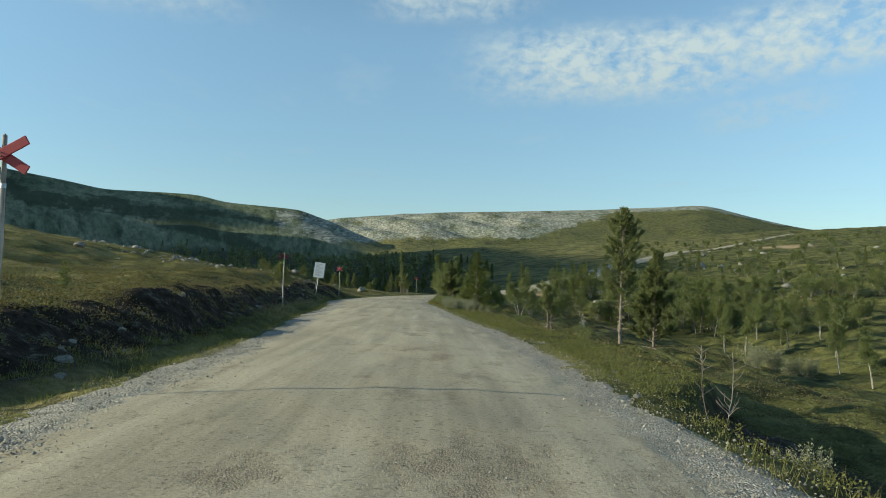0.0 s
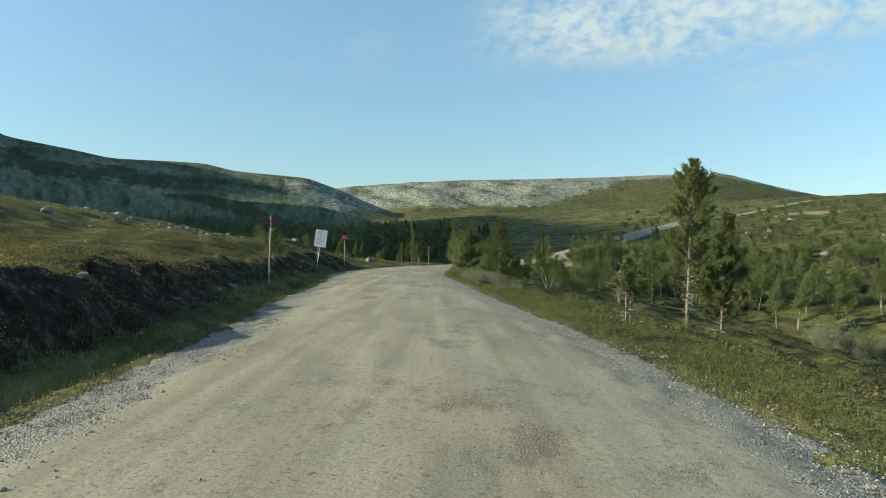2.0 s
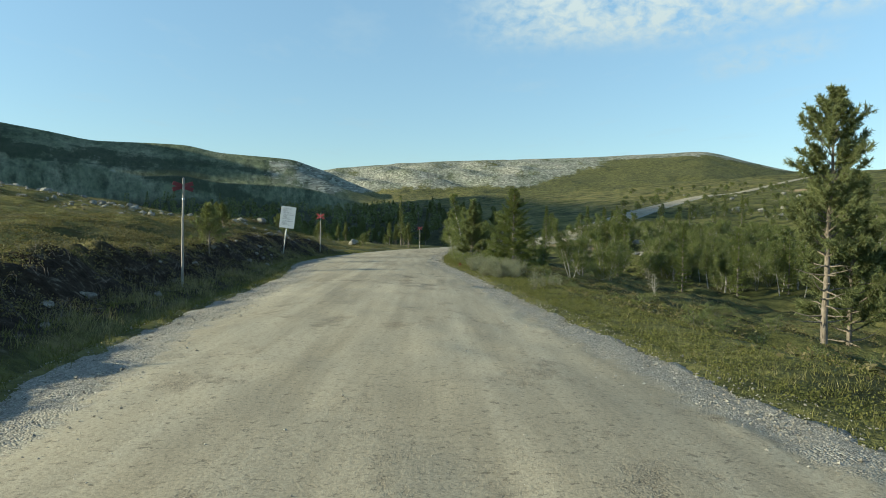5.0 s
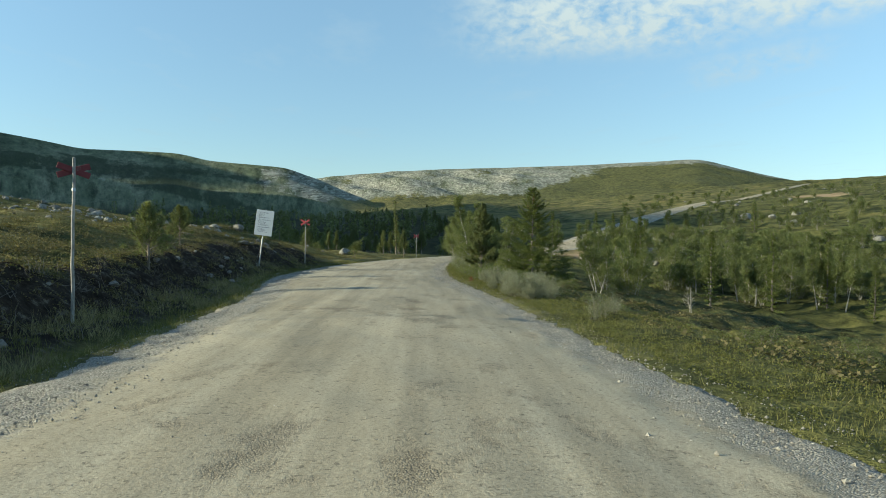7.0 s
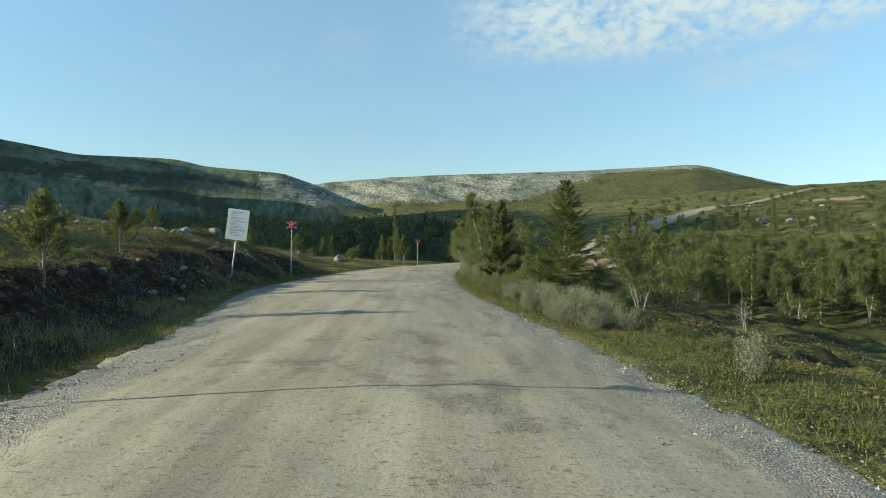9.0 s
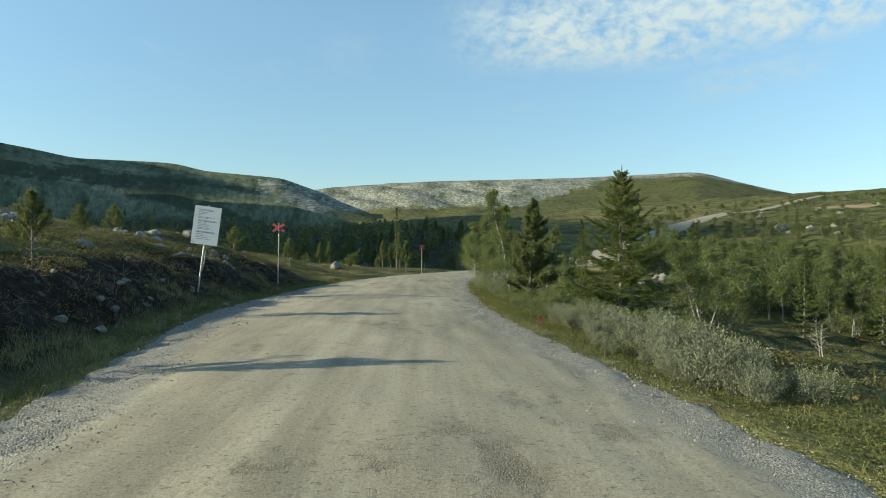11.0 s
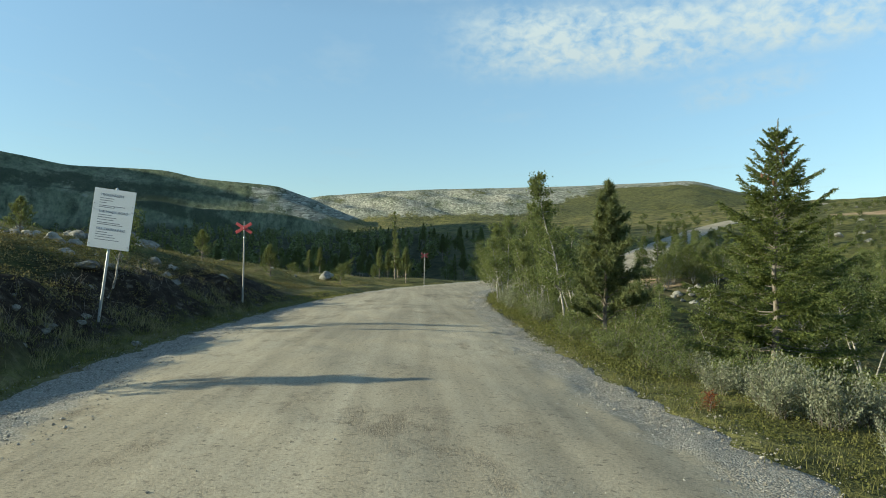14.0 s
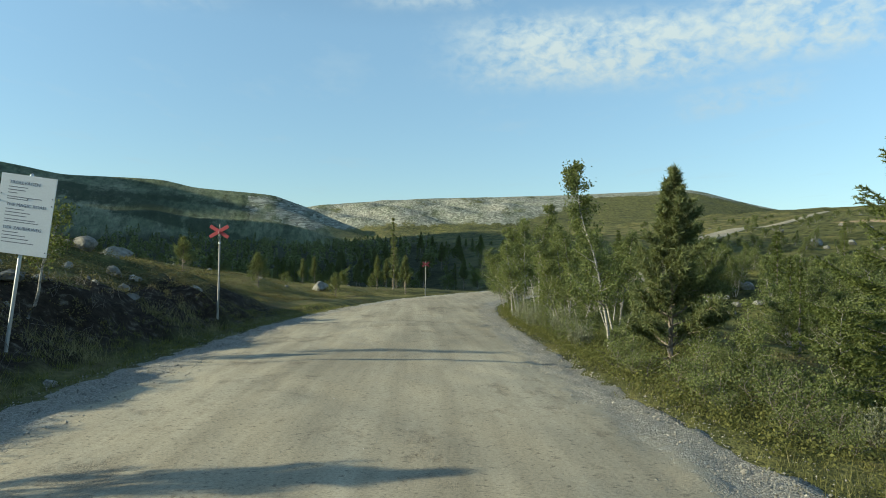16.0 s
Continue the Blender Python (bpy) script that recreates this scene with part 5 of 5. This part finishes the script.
def twigs(name, spots, per, tall, mat, label):
    """Grey leafless brushwood, many thin crooked stems as one growth."""
    x, y, z, rs = spots
    runs = []
    for px, py, pz in zip(x, y, z):
        for k in range(per):
            way = (rs.normal() * 0.6, rs.normal() * 0.6, 0.8)
            line = wander((px + rs.normal() * 0.12, py + rs.normal() * 0.12, pz - 0.02), way, tall * rs.uniform(0.5, 1.3), 3, rs, 0.3, 0.05)
            runs.append((line, np.linspace(0.005, 0.002, 4)))
    tagged(new(name, tubes(name, runs, mat, 3)), label, "brushwood", kind="stuff")


twigs("brushwood", sown(130, -1, 0.9, 2.6, 14, 52, 83), 6, 0.28, SPRUCE_BARK, "grey leafless brushwood on the dark bank")
cushion("low_shrubs", sown(16500, 1, 0.3, 7.0, -5, 64, 71, 1.4), 24, 0.15, 0.08, 0.020, HERB_LEAF, "low green shrubs and bilberry on the verge", flat=0.58, keep=off_ditch(2.2, 51, -0.6))
cushion("verge_shrubs", sown(6500, 1, 0.25, 4.0, 40, 68, 80, 1.2), 24, 0.16, 0.22, 0.027, HERB_LEAF, "knee-high leafy shrubs along the verge", keep=patchy(1.8, 58, -0.6))
cushion("heather", sown(16000, 1, 1.5, 20.0, -5, 70, 72), 9, 0.24, 0.14, 0.06, HEATHER_LEAF, "brownish heather on the slope", flat=0.65, keep=off_ditch(4, 52, -0.15))
tufts("grass", sown(9000, 1, -0.05, 2.6, -5, 66, 73, 1.3), 7, 0.075, 0.006, GRASS_LEAF, "short olive grass along the road edge", keep=off_ditch(2.5, 60, -0.3))
tufts("dry_grass", sown(1100, 1, 0.1, 3.0, -5, 66, 74), 6, 0.12, 0.005, STRAW, "thin straw-coloured grass", keep=off_ditch(3, 53, 0.1))
cushion("bank_heather", sown(14000, -1, 2.3, 7.0, -4, 68, 75), 11, 0.17, 0.11, 0.036, HEATHER_LEAF, "brown heather over the road bank", keep=patchy(2.6, 54, -0.35))
cushion("bank_scrub", sown(2600, -1, 1.3, 2.9, 2, 60, 87), 26, 0.16, 0.16, 0.030, HEATHER_LEAF, "dark scrubby heather hanging over the torn bank", keep=patchy(1.9, 63, 0.1))
cushion("heath_mounds", sown(2600, -1, 2.5, 14.0, 2, 78, 85, 1.3), 55, 0.42, 0.20, 0.045, HEATHER_LEAF, "rounded dark heather mounds on the moor", flat=0.72, keep=patchy(3.5, 61, 0.0))
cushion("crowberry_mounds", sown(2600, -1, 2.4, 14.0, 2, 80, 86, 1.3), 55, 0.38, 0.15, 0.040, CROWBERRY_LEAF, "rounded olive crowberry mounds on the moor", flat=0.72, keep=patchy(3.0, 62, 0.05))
cushion("moor_heather", sown(15000, -1, 6.0, 26.0, 2, 84, 76), 11, 0.26, 0.09, 0.042, HEATHER_LEAF, "ochre and green heather on the moor", flat=0.72, keep=patchy(6, 55, -0.45))
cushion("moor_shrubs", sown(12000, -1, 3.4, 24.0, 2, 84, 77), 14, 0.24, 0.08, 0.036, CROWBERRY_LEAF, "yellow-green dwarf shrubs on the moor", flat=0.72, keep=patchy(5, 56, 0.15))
tufts("bank_grass", sown(1500, -1, 0.1, 1.3, -5, 66, 78, 0.8), 8, 0.13, 0.006, STRAW, "short dry grass and herbs in the ditch", 0.55, keep=patchy(4, 57, 0.2))
tufts("tall_grass", sown(1700, -1, 0.4, 1.5, 18, 56, 81), 10, 0.27, 0.006, STRAW, "tall dry seeding grass at the foot of the bank", 0.42, keep=patchy(3, 59, 0.35))
tufts("ditch_grass", sown(5200, -1, 0.05, 1.3, -5, 66, 79), 8, 0.09, 0.007, HERB_LEAF, "short green grass in the ditch")


def build_willows():
    rs = random.Random(31)
    for k in range(64):
        y = rs.uniform(31.4, 41.0)
        edge = np.interp(y, [20, 30, 40, 48], [1.38, 0.77, 0.1, 0.1])
        near = np.interp(y, [31, 33, 36, 38, 41], [0.75, 0.45, 0.40, 0.55, 1.1])
        x = edge + near + rs.uniform(0, 1.0) ** 1.3 * np.interp(y, [32, 35, 38, 41], [0.8, 2.0, 2.2, 1.2])
        plant("willow" if k % 2 else "willow b", x, y, rs.uniform(0.22, 0.54), "silvery grey-green willow bush beside the road", "willow bush", "willows along the road", rs.uniform(0, 360))
    for x, y, s in ((1.85, 27.1, 0.42), (2.1, 27.5, 0.36), (2.5, 28.4, 0.34), (2.9, 29.6, 0.36)):
        plant("thin willow", x, y, s, "thin upright grey-green willow on the verge", "willow bush", "willows along the road", rs.uniform(0, 360))
    for x, y, s in ((0.95, 56.8, 0.8), (0.75, 54.0, 0.7), (1.1, 52.4, 0.7), (0.8, 49.0, 0.6), (2.72, -0.5, 0.26), (2.78, 0.0, 0.22)):
        plant("willow", x, y, s, "silvery grey-green willow bush beside the road", "willow bush", "willows along the road", rs.uniform(0, 360))
    for x, y, s in ((19.5, 38.5, 1.3), (21.0, 39.2, 1.4), (22.5, 40.2, 1.2), (24.0, 40.8, 1.4), (20.5, 41.0, 1.2)):
        plant("willow b", x, y, s, "rounded silvery willow before the birches", "willow bush", "willows in the dip", rs.uniform(0, 360))


build_willows()


def build_bushes():
    rs = random.Random(47)
    plant("red bush", 0.5, 38.68, 0.36, "small shrub with reddened leaves on the verge", "shrub", "shrubs on the verge")
    for k in range(210):
        if k < 165:
            y, out = rs.uniform(40.5, 66), 0.55 + 4.0 * rs.random() ** 1.4
        else:
            y, out = rs.uniform(4, 40), 1.6 + 6 * rs.random()
        edge = float(np.interp(y, [-5, 0, 10, 20, 30, 40, 48, 56, 65], [2.3, 2.28, 2.15, 1.38, 0.77, 0.1, 0.1, 0.4, 1.1]))
        if math.hypot(edge + out - 3.12, y - 42.6) < 1.0:
            continue
        plant("dwarf bush", edge + out, y, rs.uniform(0.4, 0.95) if k < 165 else rs.uniform(0.3, 0.6), "low leafy green bush on the verge", "shrub", "shrubs on the verge", rs.uniform(0, 360))


build_bushes()


# ---- woods in the dip and on the slopes ----
def build_woods():
    rs = random.Random(77)
    spots = []

    def clear(x, y):
        d, _, half = near_road(np.array([x]), np.array([y]))
        line = -2.0 + (y - 29.7) * 0.267      # an open view to the climbing road
        meadow = 47 < y < 83 and 0.32 < (x + 2.3) / (y - 33) < 0.47      # the open meadow with the stone heap
        return abs(d[0]) > half[0] + 1.6 and not meadow and not (46 < y < 97 and line - 0.9 < x < line + 1.9)

    def grow(count, az0, az1, r0, r1, kinds, label, category, group, size0, size1, gap, top=None):
        made = tries = 0
        while made < count and tries < count * 30:
            tries += 1
            a, r = radians(rs.uniform(az0, az1)), rs.uniform(r0, r1)
            x, y = HUB[0] + r * math.sin(a), HUB[1] + r * math.cos(a)
            if not clear(x, y) or any((x - p) ** 2 + (y - q) ** 2 < gap * gap for p, q in spots):
                continue
            spots.append((x, y))
            size = rs.uniform(size0, size1)
            if top is not None:      # no higher than the wood's even top
                size = min(size, (top + rs.uniform(-0.7, 0.3) - height_at(x, y)) / 4.2)
            plant(rs.choice(kinds), x, y, size, label, category, group, rs.uniform(0, 360))
            made += 1

    grow(150, 18.5, 40, 58, 98, ["birch far a", "birch far c", "birch far b"], "green birch with pale trunk in the dip", "birch tree", "birches in the dip", 0.55, 1.1, 1.3, 0.5)
    grow(140, 17, 40, 57, 95, ["bush far"], "low green bush under the birches", "bush", "bushes in the dip", 0.7, 1.5, 0.7)
    grow(70, 15, 38, 66, 135, ["birch far b", "birch far b", "birch far a"], "small green birch on the hillside", "birch tree", "birches on the hillside", 0.3, 0.62, 2.5)
    grow(30, 9.5, 16, 54, 84, ["birch far a", "birch far b", "spruce far"], "green birch before the climbing road", "birch tree", "birches in the dip", 0.8, 1.25, 1.4, 3.0)
    grow(10, 14, 36, 50, 110, ["spruce far"], "narrow dark spruce among the birches", "spruce tree", "spruces on the hillside", 0.6, 1.0, 3)
    grow(30, 5, 14, 50, 80, ["birch far b", "birch far a", "bush far"], "green birch behind the roadside trees", "birch tree", "birches in the dip", 0.6, 0.9, 1.6, 1.2)
    grow(110, 15, 40, 110, 250, ["bush far"], "low green bush on the slope", "bush", "bushes on the slope", 0.5, 1.2, 3)
    grow(150, -13, 6, 100, 210, ["spruce far", "pine far", "pine far", "birch far b", "birch far a", "bush far", "bush far"], "dark tree in the shaded valley", "valley tree", "valley trees", 0.4, 1.0, 1.5)
    grow(26, -9, -1, 75, 110, ["bush far", "birch far b", "pine far"], "small tree near the bend of the road", "small tree", "trees by the bend", 0.35, 0.6, 2.0)
    grow(80, -32, -8, 130, 240, ["pine far", "birch far b", "birch far a", "spruce far"], "dark tree at the foot of the fell", "valley tree", "valley trees", 0.5, 0.95, 2)


build_woods()


def build_far_wood():
    """The dark wood along the foot of the fell, too many trees to count."""
    rs = np.random.RandomState(93)
    n = 1150
    az, r = np.radians(rs.uniform(-55, 1, n)), rs.uniform(150, 400, n)
    x, y = HUB[0] + r * np.sin(az), HUB[1] + r * np.cos(az)
    z = height(x, y)
    e, deg = np.degrees(np.arctan2(z - 1.3, r)), np.degrees(az)
    top = np.interp(deg, [-60, -31, -24, -19.7, -13, -7, -3, 3], [2.2, 1.3, 1.1, 1.35, 1.3, 1.5, 1.2, 0.9])
    ok = (e < top + rs.normal(size=n) * 0.25) & (np.abs(near_road(x, y)[0]) > 6)
    x, y, z = x[ok], y[ok], z[ok]
    h = rs.uniform(1.6, 4.4, len(x)) * np.where(rs.rand(len(x)) < 0.15, 1.25, 1.0)
    crown, stem = [], []
    for k in range(len(x)):
        m = 110
        slim = rs.rand() < 0.25
        u = rs.uniform(0.05, 1, m) ** 0.8
        rad = (0.22 * (1 - u) + 0.02 if slim else 0.30 * np.sqrt(np.clip(u * (1.08 - u) * 3.2, 0, 1)) + 0.03) * h[k] * rs.uniform(0.5, 1.05, m)
        a = rs.uniform(0, 6.28, m)
        c = np.stack([x[k] + rad * np.cos(a), y[k] + rad * np.sin(a), z[k] + u * h[k]], 1)
        way = unit(np.stack([np.cos(a), np.sin(a), rs.uniform(-0.5, 0.5, m)], 1))
        crown.append(blades(c - way * 0.25, way, 0.55 * np.ones(m), 0.34 * np.ones(m), rs))
        stem.append(([(x[k], y[k], z[k] - 0.2), (x[k], y[k], z[k] + 0.8 * h[k])], (0.07, 0.03)))
    wood = new("far_wood")
    tagged(wood, "dark mixed wood along the foot of the fell", "wood", kind="stuff")
    part("crowns", quads_mesh("crowns", np.vstack(crown), PINE_LEAF, 3), wood)
    part("trunks", tubes("trunks", stem, SPRUCE_BARK, 4), wood)


build_far_wood()
